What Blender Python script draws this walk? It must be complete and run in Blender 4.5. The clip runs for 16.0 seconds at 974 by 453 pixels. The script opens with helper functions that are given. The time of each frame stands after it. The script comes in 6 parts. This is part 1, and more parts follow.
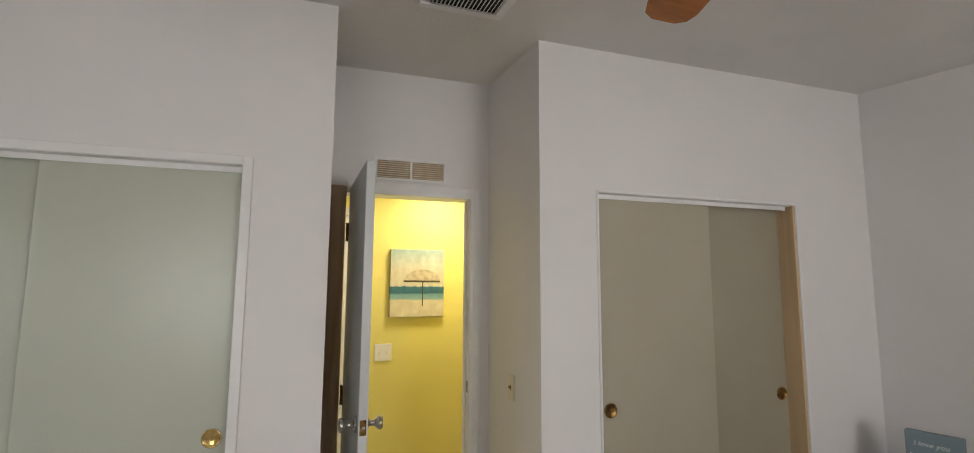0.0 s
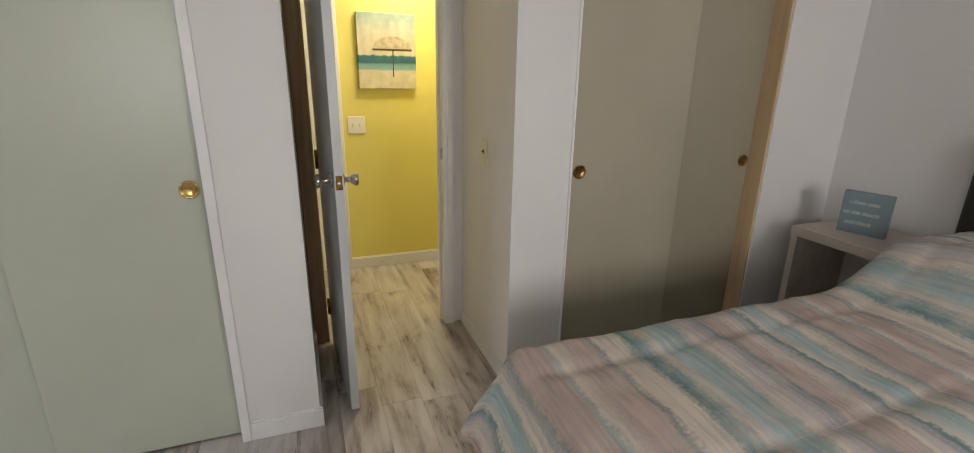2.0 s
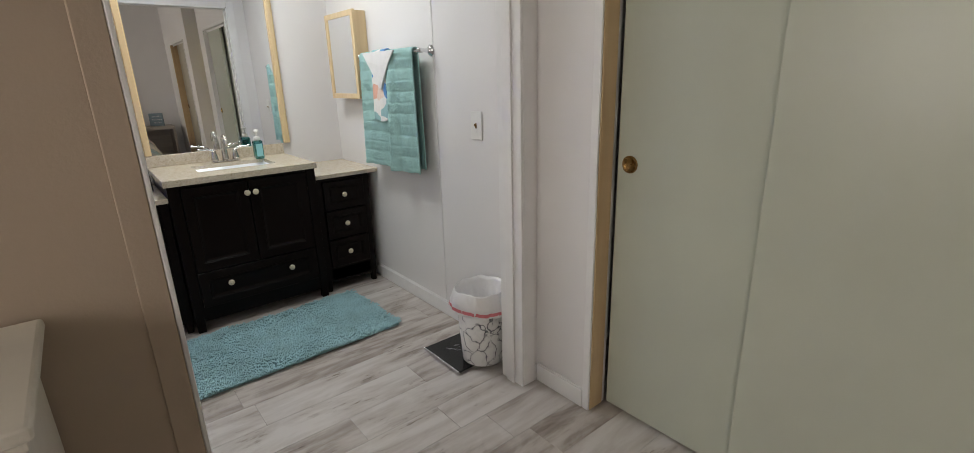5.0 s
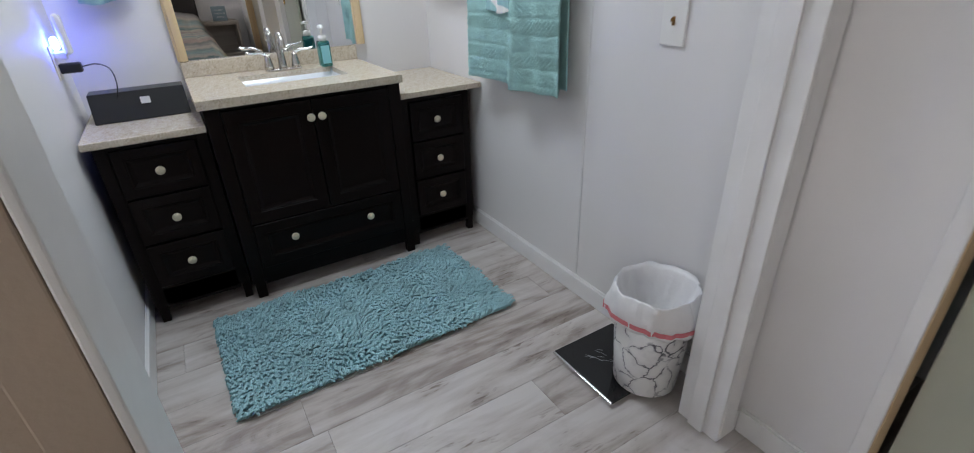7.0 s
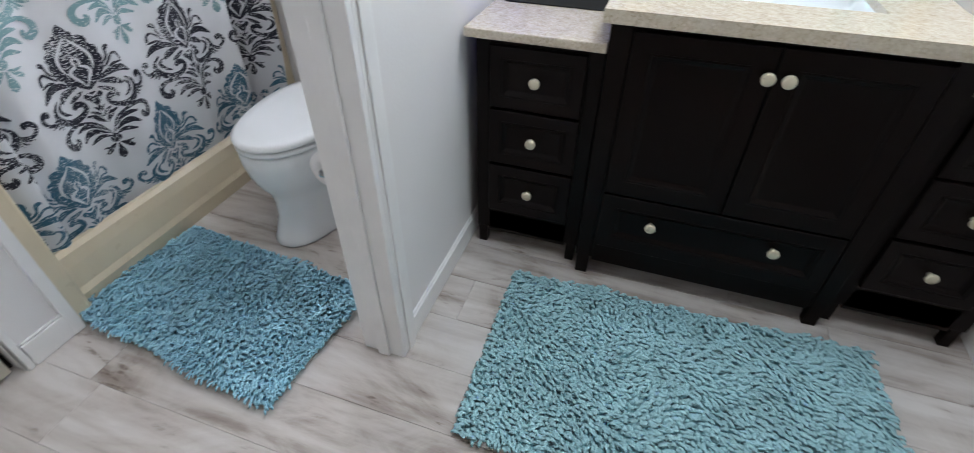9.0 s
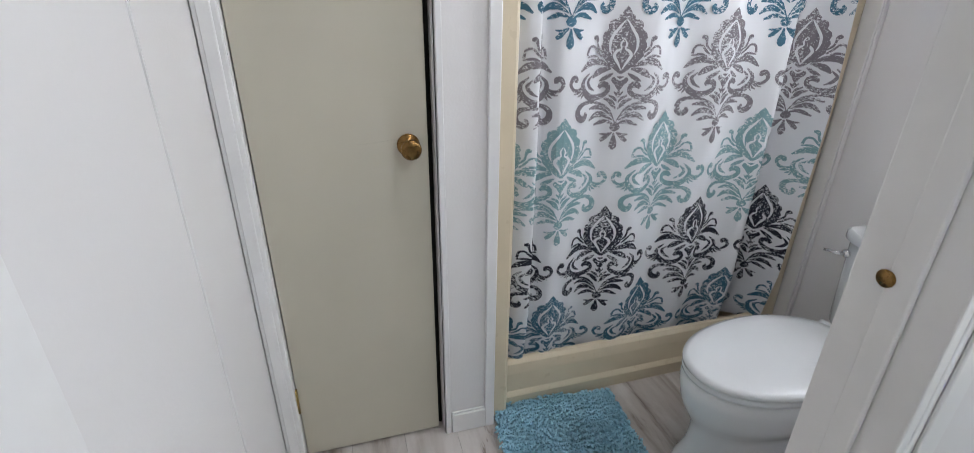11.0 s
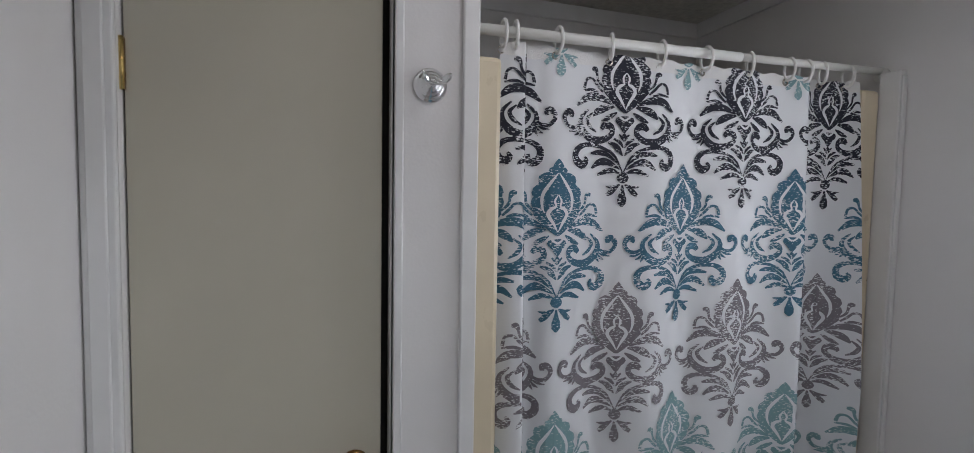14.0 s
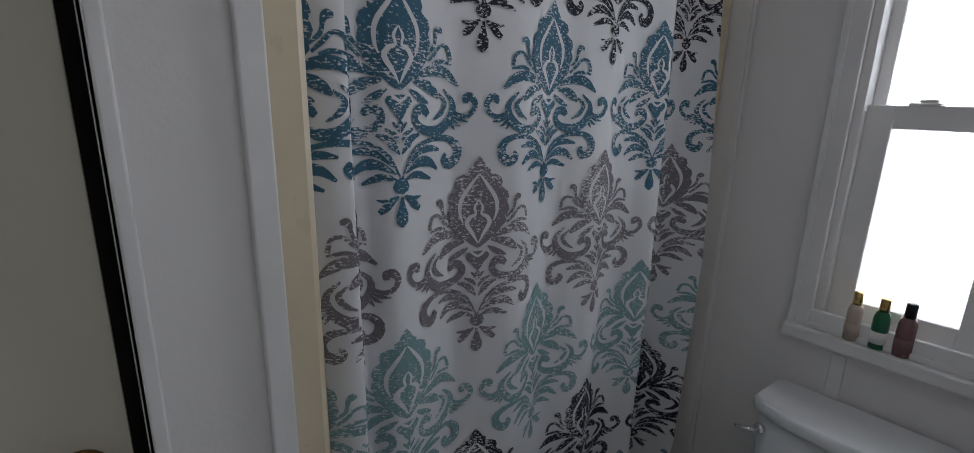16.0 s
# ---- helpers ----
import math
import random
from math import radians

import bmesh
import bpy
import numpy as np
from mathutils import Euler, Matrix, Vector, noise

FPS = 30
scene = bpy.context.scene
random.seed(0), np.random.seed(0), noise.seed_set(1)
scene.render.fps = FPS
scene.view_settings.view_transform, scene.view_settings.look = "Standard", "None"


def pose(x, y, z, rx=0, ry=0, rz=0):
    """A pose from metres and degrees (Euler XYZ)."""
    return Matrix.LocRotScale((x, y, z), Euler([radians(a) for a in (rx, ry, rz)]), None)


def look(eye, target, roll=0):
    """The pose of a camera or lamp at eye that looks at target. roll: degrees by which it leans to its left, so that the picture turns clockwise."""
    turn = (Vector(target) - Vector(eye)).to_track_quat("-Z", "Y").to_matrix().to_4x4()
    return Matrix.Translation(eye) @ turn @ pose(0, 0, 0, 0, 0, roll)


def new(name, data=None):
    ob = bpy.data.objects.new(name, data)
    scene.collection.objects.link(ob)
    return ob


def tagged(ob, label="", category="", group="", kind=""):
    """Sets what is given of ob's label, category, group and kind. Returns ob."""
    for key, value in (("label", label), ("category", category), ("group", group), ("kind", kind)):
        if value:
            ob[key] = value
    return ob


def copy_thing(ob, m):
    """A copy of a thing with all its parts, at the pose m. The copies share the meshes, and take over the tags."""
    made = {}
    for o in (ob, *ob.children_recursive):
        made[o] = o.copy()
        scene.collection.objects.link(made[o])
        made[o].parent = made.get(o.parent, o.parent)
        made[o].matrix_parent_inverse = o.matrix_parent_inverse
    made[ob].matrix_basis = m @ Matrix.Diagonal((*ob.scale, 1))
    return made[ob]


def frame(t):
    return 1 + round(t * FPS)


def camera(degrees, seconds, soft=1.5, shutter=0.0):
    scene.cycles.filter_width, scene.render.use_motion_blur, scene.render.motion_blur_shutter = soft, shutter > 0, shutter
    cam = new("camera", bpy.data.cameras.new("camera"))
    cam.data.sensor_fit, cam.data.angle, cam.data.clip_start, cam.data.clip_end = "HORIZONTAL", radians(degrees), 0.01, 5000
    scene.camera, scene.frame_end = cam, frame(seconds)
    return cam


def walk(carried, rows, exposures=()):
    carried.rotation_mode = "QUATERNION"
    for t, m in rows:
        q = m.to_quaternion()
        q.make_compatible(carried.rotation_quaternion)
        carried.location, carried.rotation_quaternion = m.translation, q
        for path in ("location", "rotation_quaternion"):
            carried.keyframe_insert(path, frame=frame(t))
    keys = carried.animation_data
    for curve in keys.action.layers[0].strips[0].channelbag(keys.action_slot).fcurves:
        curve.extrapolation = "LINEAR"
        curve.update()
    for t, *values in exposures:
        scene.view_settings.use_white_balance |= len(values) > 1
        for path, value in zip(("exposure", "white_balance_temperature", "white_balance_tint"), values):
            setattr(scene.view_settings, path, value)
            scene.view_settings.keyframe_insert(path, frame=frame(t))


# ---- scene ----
# ---- camera and walk ----
cam = camera(89.2, 16.0, soft=0.55, shutter=0.15)
PATH = [
    (0, (-0.056, 0.286, 1.565), (0.557, 2.176, 1.794), 0.3),
    (0.5, (-0.042, 0.269, 1.554), (0.697, 2.124, 1.671), 0.5),
    (1, (-0.031, 0.266, 1.523), (0.754, 2.103, 1.415), 0.8),
    (1.5, (-0.029, 0.287, 1.484), (0.732, 2.102, 1.129), 0.9),
    (2, (-0.028, 0.313, 1.443), (0.65, 2.097, 0.847), 1.0),
    (2.5, (-0.031, 0.338, 1.391), (0.439, 2.105, 0.581), 0.6),
    (3, (-0.041, 0.379, 1.334), (-0.008, 2.14, 0.386), -0.3),
    (3.5, (-0.124, 0.511, 1.299), (-0.695, 2.203, 0.397), -1.3),
    (4, (-0.232, 0.598, 1.293), (-1.306, 2.089, 0.503), -0.9),
    (4.5, (-0.297, 0.674, 1.345), (-1.705, 1.934, 0.691), -1.1),
    (4.7, (-0.33, 0.715, 1.355), (-1.807, 1.932, 0.775), -1.6),
    (6.8, (-1.173, 0.987, 1.309), (-2.709, 1.982, 0.502), -2.3),
    (7, (-1.291, 1.016, 1.273), (-2.816, 1.925, 0.353), -2.0),
    (7.5, (-1.491, 1.086, 1.219), (-3.005, 1.728, 0.081), -1.4),
    (8, (-1.685, 1.161, 1.206), (-3.244, 1.521, 0.005), -0.7),
    (8.5, (-1.88, 1.209, 1.189), (-3.45, 1.187, -0.049), -0.3),
    (9, (-2.111, 1.179, 1.228), (-3.569, 0.682, -0.047), 0.4),
    (9.5, (-2.136, 1.047, 1.221), (-3.26, 0.006, -0.065), 0.2),
    (10, (-2.214, 1.015, 1.247), (-2.937, -0.391, 0.023), 0.5),
    (10.2, (-2.227, 1.004, 1.28), (-2.809, -0.498, 0.095), -0.2),
    (12.3, (-2.180, 0.886, 1.579), (-2.717, -1.035, 1.440), -0.31),
    (12.5, (-2.174, 0.874, 1.602), (-2.716, -1.049, 1.508), -0.14),
    (13, (-2.189, 0.839, 1.626), (-2.762, -1.076, 1.566), 0.33),
    (13.5, (-2.227, 0.773, 1.613), (-2.822, -1.135, 1.537), 0.58),
    (14, (-2.341, 0.682, 1.610), (-2.951, -1.219, 1.497), 1.01),
    (14.5, (-2.414, 0.603, 1.596), (-3.137, -1.257, 1.463), 1.16),
    (15, (-2.420, 0.459, 1.583), (-3.359, -1.299, 1.419), 1.32),
    (15.5, (-2.432, 0.371, 1.561), (-3.565, -1.254, 1.280), 1.71),
    (16, (-2.455, 0.352, 1.508), (-3.669, -1.158, 1.012), 1.40),
]
BED_W, BED_FILL_W, WIN_W, HALL_W, VAN_W, TOI_W = 15, 27, 12, 13, 21, 3.6
EXPOSURES = [(0.0, 0.05, 6450, 10), (2.0, 0.1, 6450, 10), (3.0, 0.15, 6550, 11), (3.5, 0.4, 6250, 8), (4.2, 0.1, 6850, 11), (4.7, -0.1, 6950, 11), (6.8, -0.36, 6200, 13), (7.0, -0.16, 6150, 12),
             (7.5, 0.18, 6250, 12), (8.5, 0.26, 6250, 12), (9.0, 0.3, 6250, 11), (9.5, 0.44, 6250, 9), (10.0, 0.26, 6350, 12), (10.2, 0.24, 6350, 12), (12.3, -0.2, 6450, 10), (13.0, -0.14, 6450, 10), (13.5, -0.28, 6450, 10), (14.0, -0.82, 6350, 12),
             (14.5, -0.75, 6150, 10), (15.0, -1.05, 6100, 10), (15.5, -1.58, 6200, 11), (16.0, -1.58, 6300, 11)]
walk(cam, [(t, look(eye, aim, lean)) for t, eye, aim, lean in PATH], exposures=EXPOSURES)

# ---- world, sun, large lights ----
world = bpy.data.worlds.new("sky")
scene.world = world
world.use_nodes = True
wn = world.node_tree.nodes
sky = wn.new("ShaderNodeTexSky")
sky.sky_type, sky.sun_disc = "NISHITA", False
sky.sun_elevation, sky.sun_rotation = radians(48), radians(150)
world.node_tree.links.new(sky.outputs[0], wn["Background"].inputs[0])
wn["Background"].inputs[1].default_value = 0.12
sun = new("sun", bpy.data.lights.new("sun", "SUN"))
sun.data.energy, sun.data.angle, sun.data.color = 2.5, radians(0.5), (1, 0.95, 0.88)
sun.matrix_world = look((0, 0, 0), (-math.sin(radians(150)) * 0.67, -math.cos(radians(150)) * 0.67 * -1, -0.74))


def area(name, place, aim, sx, sy, watts, colour):
    data = bpy.data.lights.new(name, "AREA")
    data.shape, data.size, data.size_y, data.energy, data.color = "RECTANGLE", sx, sy, watts, colour
    lamp = new(name, data)
    lamp.matrix_world = look(place, aim)
    return lamp


# daylight in the window openings, warm bulb in the hall, ceiling lamp over the vanity
area("bedroom_window_daylight", (-1.25, -1.70, 1.5), (-1.0, 0, 1.3), 0.95, 1.05, BED_W, (1.0, 0.97, 0.93))
# fill light in an added window, evens out the right side of the bedroom
area("bedroom_window_daylight_2", (1.45, -1.70, 1.5), (1.2, 0, 1.2), 0.95, 1.05, BED_FILL_W, (1.0, 0.97, 0.94))
area("bathroom_window_daylight", (-4.09, 0.112, 1.49), (-2, 0.112, 1.4), 0.33, 1.05, WIN_W, (0.91, 0.95, 1.0))
area("hall_lamp_light", (0.75, 3.5, 2.3), (0.75, 3.5, 0), 0.25, 0.25, HALL_W, (1.0, 0.88, 0.68))
area("vanity_lamp_light", (-3.2, 1.45, 2.36), (-3.1, 1.45, 0), 0.5, 0.9, VAN_W, (0.88, 0.95, 1.0))
# fill light without a fixture, added to lift the toilet room
area("toilet_room_lamp_light", (-2.9, 0.2, 2.37), (-2.9, 0.2, 0), 0.3, 0.3, TOI_W, (0.97, 0.95, 0.98))


# ---- materials ----
def mat(name, colour, rough=0.5, metal=0.0, var=0.06, scale=6.0, bump=0.05, bump_scale=60.0, dark=None, coat=0.0):
    """A surface with two scales of variation and a fine relief."""
    m = bpy.data.materials.new(name)
    m.use_nodes = True
    n, l = m.node_tree.nodes, m.node_tree.links
    b = n["Principled BSDF"]
    co = n.new("ShaderNodeTexCoord")
    big, fine = n.new("ShaderNodeTexNoise"), n.new("ShaderNodeTexNoise")
    big.inputs["Scale"].default_value, big.inputs["Detail"].default_value = scale, 4
    fine.inputs["Scale"].default_value, fine.inputs["Detail"].default_value = bump_scale, 6
    l.new(co.outputs["Object"], big.inputs["Vector"])
    l.new(co.outputs["Object"], fine.inputs["Vector"])
    mix = n.new("ShaderNodeMix")
    mix.data_type = "RGBA"
    low = dark or [c * (1 - 2 * var) for c in colour]
    mix.inputs[6].default_value, mix.inputs[7].default_value = (*low, 1), (*colour, 1)
    ramp = n.new("ShaderNodeMapRange")
    ramp.inputs[1].default_value, ramp.inputs[2].default_value = 0.3, 0.65
    l.new(big.outputs[0], ramp.inputs[0])
    l.new(ramp.outputs[0], mix.inputs[0])
    l.new(mix.outputs[2], b.inputs["Base Color"])
    rr = n.new("ShaderNodeMapRange")
    rr.inputs[3].default_value, rr.inputs[4].default_value = max(0.02, rough - 0.08), min(1, rough + 0.08)
    l.new(fine.outputs[0], rr.inputs[0])
    l.new(rr.outputs[0], b.inputs["Roughness"])
    b.inputs["Metallic"].default_value = metal
    b.inputs["Coat Weight"].default_value = coat
    if bump:
        bp = n.new("ShaderNodeBump")
        bp.inputs["Strength"].default_value, bp.inputs["Distance"].default_value = bump, 0.01
        l.new(fine.outputs[0], bp.inputs["Height"])
        l.new(bp.outputs[0], b.inputs["Normal"])
    return m


def nodes_of(m):
    return m.node_tree.nodes, m.node_tree.links, m.node_tree.nodes["Principled BSDF"]


def ramp_node(n, stops):
    r = n.new("ShaderNodeValToRGB")
    while len(r.color_ramp.elements) < len(stops):
        r.color_ramp.elements.new(0.5)
    for e, (p, c) in zip(r.color_ramp.elements, stops):
        e.position, e.color = p, (*c, 1)
    return r


def stretched(n, l, sx, sy, sz, random_shift=False):
    """Object coordinates, scaled, shifted piece by piece if asked."""
    co, mp = n.new("ShaderNodeTexCoord"), n.new("ShaderNodeMapping")
    mp.inputs["Scale"].default_value = (sx, sy, sz)
    l.new(co.outputs["Object"], mp.inputs["Vector"])
    if random_shift:
        info, mul = n.new("ShaderNodeObjectInfo"), n.new("ShaderNodeMath")
        mul.operation = "MULTIPLY"
        mul.inputs[1].default_value = 37.0
        comb = n.new("ShaderNodeCombineXYZ")
        l.new(info.outputs["Random"], mul.inputs[0])
        for i in range(3):
            l.new(mul.outputs[0], comb.inputs[i])
        l.new(comb.outputs[0], mp.inputs["Location"])
    return mp


def plank_material():
    m = mat("weathered_vinyl_plank", (0.5, 0.46, 0.42), 0.42, bump=0.0)
    n, l, b = nodes_of(m)
    grain, patch, fine = [n.new("ShaderNodeTexNoise") for _ in range(3)]
    for t, s, d, sc in ((grain, (22, 2.3, 1), 9, 1.0), (patch, (6.0, 2.3, 1), 8, 1.0), (fine, (85, 16, 1), 7, 1.0)):
        mp = stretched(n, l, *s, random_shift=True)
        t.inputs["Scale"].default_value, t.inputs["Detail"].default_value = sc, d
        l.new(mp.outputs[0], t.inputs["Vector"])
    patch.inputs["Distortion"].default_value = 1.1
    patch.inputs["Roughness"].default_value = 0.62
    base = ramp_node(n, [(0.30, (0.19, 0.15, 0.122)), (0.41, (0.345, 0.295, 0.26)), (0.48, (0.475, 0.43, 0.395)), (0.62, (0.61, 0.575, 0.545))])
    add, mul = n.new("ShaderNodeMath"), n.new("ShaderNodeMath")
    add.operation, mul.operation = "ADD", "MULTIPLY"
    mul.inputs[1].default_value = 0.5
    l.new(grain.outputs[0], add.inputs[0])
    l.new(patch.outputs[0], add.inputs[1])
    l.new(add.outputs[0], mul.inputs[0])
    info = n.new("ShaderNodeObjectInfo")
    shift = n.new("ShaderNodeMath")
    shift.operation = "MULTIPLY_ADD"
    shift.inputs[1].default_value, shift.inputs[2].default_value = 0.12, -0.05
    l.new(info.outputs["Random"], shift.inputs[0])
    tot = n.new("ShaderNodeMath")
    tot.operation = "ADD"
    l.new(mul.outputs[0], tot.inputs[0])
    l.new(shift.outputs[0], tot.inputs[1])
    l.new(tot.outputs[0], base.inputs[0])
    dark = n.new("ShaderNodeMix")
    dark.data_type, dark.blend_type = "RGBA", "MULTIPLY"
    streak = ramp_node(n, [(0.36, (0.50, 0.45, 0.41)), (0.45, (1, 1, 1))])
    l.new(fine.outputs[0], streak.inputs[0])
    gate = n.new("ShaderNodeMapRange")
    gate.inputs[1].default_value, gate.inputs[2].default_value = 0.46, 0.36
    l.new(patch.outputs[0], gate.inputs[0])
    l.new(gate.outputs[0], dark.inputs[0])
    l.new(base.outputs[0], dark.inputs[6])
    l.new(streak.outputs[0], dark.inputs[7])
    l.new(dark.outputs[2], b.inputs["Base Color"])
    bp = n.new("ShaderNodeBump")
    bp.inputs["Strength"].default_value, bp.inputs["Distance"].default_value = 0.12, 0.003
    l.new(fine.outputs[0], bp.inputs["Height"])
    l.new(bp.outputs[0], b.inputs["Normal"])
    return m


def wood_material(name, a, c, rough, axis=2, stretch=22):
    m = mat(name, a, rough, bump=0.0)
    n, l, b = nodes_of(m)
    s = [stretch] * 3
    s[axis] = 1.2
    mp = stretched(n, l, *s, random_shift=True)
    t = n.new("ShaderNodeTexNoise")
    t.inputs["Scale"].default_value, t.inputs["Detail"].default_value, t.inputs["Distortion"].default_value = 1.0, 7, 0.4
    l.new(mp.outputs[0], t.inputs["Vector"])
    r = ramp_node(n, [(0.3, c), (0.62, a)])
    l.new(t.outputs[0], r.inputs[0])
    l.new(r.outputs[0], b.inputs["Base Color"])
    bp = n.new("ShaderNodeBump")
    bp.inputs["Strength"].default_value, bp.inputs["Distance"].default_value = 0.08, 0.002
    l.new(t.outputs[0], bp.inputs["Height"])
    l.new(bp.outputs[0], b.inputs["Normal"])
    return m


def stone_material():
    m = mat("speckled_stone", (0.60, 0.52, 0.40), 0.22, bump=0.0)
    n, l, b = nodes_of(m)
    v, t = n.new("ShaderNodeTexVoronoi"), n.new("ShaderNodeTexNoise")
    v.inputs["Scale"].default_value = 190
    t.inputs["Scale"].default_value, t.inputs["Detail"].default_value = 45, 8
    co = n.new("ShaderNodeTexCoord")
    l.new(co.outputs["Object"], v.inputs["Vector"])
    l.new(co.outputs["Object"], t.inputs["Vector"])
    r = ramp_node(n, [(0.1, (0.30, 0.24, 0.17)), (0.35, (0.52, 0.44, 0.33)), (0.7, (0.64, 0.57, 0.46)), (0.95, (0.75, 0.70, 0.60))])
    mx = n.new("ShaderNodeMix")
    mx.inputs[0].default_value = 0.35
    sep = n.new("ShaderNodeSeparateColor")
    l.new(v.outputs["Color"], sep.inputs[0])
    l.new(t.outputs[0], mx.inputs[2])
    l.new(sep.outputs[0], mx.inputs[3])
    l.new(mx.outputs[0], r.inputs[0])
    l.new(r.outputs[0], b.inputs["Base Color"])
    return m


def stripe_material():
    """Watercolour stripes across the bed: hues change along x, edges bleed."""
    m = mat("watercolour_stripe_cotton", (0.6, 0.55, 0.5), 0.85, bump=0.0)
    n, l, b = nodes_of(m)
    co = n.new("ShaderNodeTexCoord")
    uv = n.new("ShaderNodeUVMap")
    uv.uv_map = "cloth"
    sep = n.new("ShaderNodeSeparateXYZ")
    l.new(uv.outputs[0], sep.inputs[0])
    wob, wob2 = n.new("ShaderNodeTexNoise"), n.new("ShaderNodeTexNoise")
    wob.inputs["Scale"].default_value, wob.inputs["Detail"].default_value = 9, 8
    wob2.inputs["Scale"].default_value, wob2.inputs["Detail"].default_value = 80, 7
    l.new(uv.outputs[0], wob.inputs["Vector"])
    l.new(uv.outputs[0], wob2.inputs["Vector"])
    a1, a2 = n.new("ShaderNodeMath"), n.new("ShaderNodeMath")
    for a, k in ((a1, 0.055), (a2, 0.046)):
        a.operation = "MULTIPLY_ADD"
        a.inputs[1].default_value = k
    l.new(wob.outputs[0], a1.inputs[0])
    l.new(sep.outputs[0], a1.inputs[2])
    l.new(wob2.outputs[0], a2.inputs[0])
    l.new(a1.outputs[0], a2.inputs[2])
    fr = n.new("ShaderNodeMath")
    fr.operation = "FRACT"
    dv = n.new("ShaderNodeMath")
    dv.operation = "MULTIPLY_ADD"
    dv.inputs[1].default_value, dv.inputs[2].default_value = 0.95, 0.70
    l.new(a2.outputs[0], dv.inputs[0])
    l.new(dv.outputs[0], fr.inputs[0])
    cream, pink, teal, aqua, grey, sea, lilac = (0.67, 0.61, 0.54), (0.50, 0.40, 0.37), (0.16, 0.28, 0.29), (0.40, 0.53, 0.55), (0.28, 0.31, 0.31), (0.35, 0.43, 0.42), (0.48, 0.45, 0.47)
    stops = [(0.0, cream), (0.045, grey), (0.06, pink), (0.15, pink), (0.17, sea), (0.185, cream), (0.24, pink), (0.30, pink), (0.315, grey), (0.335, cream), (0.40, cream), (0.425, teal),
             (0.46, sea), (0.485, cream), (0.53, aqua), (0.59, sea), (0.615, cream), (0.67, lilac), (0.71, grey), (0.725, pink), (0.78, pink), (0.80, cream), (0.84, lilac), (0.87, teal), (0.885, cream), (0.93, aqua), (0.97, sea), (0.985, cream)]
    r = ramp_node(n, stops)
    l.new(fr.outputs[0], r.inputs[0])
    blot = n.new("ShaderNodeMix")
    blot.data_type, blot.blend_type = "RGBA", "MIX"
    mr = n.new("ShaderNodeMapRange")
    mr.inputs[1].default_value, mr.inputs[2].default_value, mr.inputs[4].default_value = 0.45, 0.75, 0.5
    l.new(wob.outputs[0], mr.inputs[0])
    l.new(mr.outputs[0], blot.inputs[0])
    l.new(r.outputs[0], blot.inputs[6])
    blot.inputs[7].default_value = (*cream, 1)
    brush, bm_ = n.new("ShaderNodeTexNoise"), n.new("ShaderNodeMapping")      # brush marks along the stripes
    bm_.inputs["Scale"].default_value = (70, 5, 1)
    brush.inputs["Scale"].default_value, brush.inputs["Detail"].default_value = 1.0, 6
    l.new(uv.outputs[0], bm_.inputs["Vector"])
    l.new(bm_.outputs[0], brush.inputs["Vector"])
    tone = ramp_node(n, [(0.32, (0.80, 0.81, 0.82)), (0.5, (0.98, 0.98, 0.98)), (0.66, (1.12, 1.10, 1.06))])
    l.new(brush.outputs[0], tone.inputs[0])
    wash = n.new("ShaderNodeMix")
    wash.data_type, wash.blend_type = "RGBA", "MULTIPLY"
    wash.inputs[0].default_value = 1.0
    l.new(blot.outputs[2], wash.inputs[6])
    l.new(tone.outputs[0], wash.inputs[7])
    l.new(wash.outputs[2], b.inputs["Base Color"])
    weave = n.new("ShaderNodeTexNoise")
    weave.inputs["Scale"].default_value = 500
    l.new(co.outputs["Object"], weave.inputs["Vector"])
    bp = n.new("ShaderNodeBump")
    bp.inputs["Strength"].default_value, bp.inputs["Distance"].default_value = 0.25, 0.002
    l.new(weave.outputs[0], bp.inputs["Height"])
    l.new(bp.outputs[0], b.inputs["Normal"])
    return m


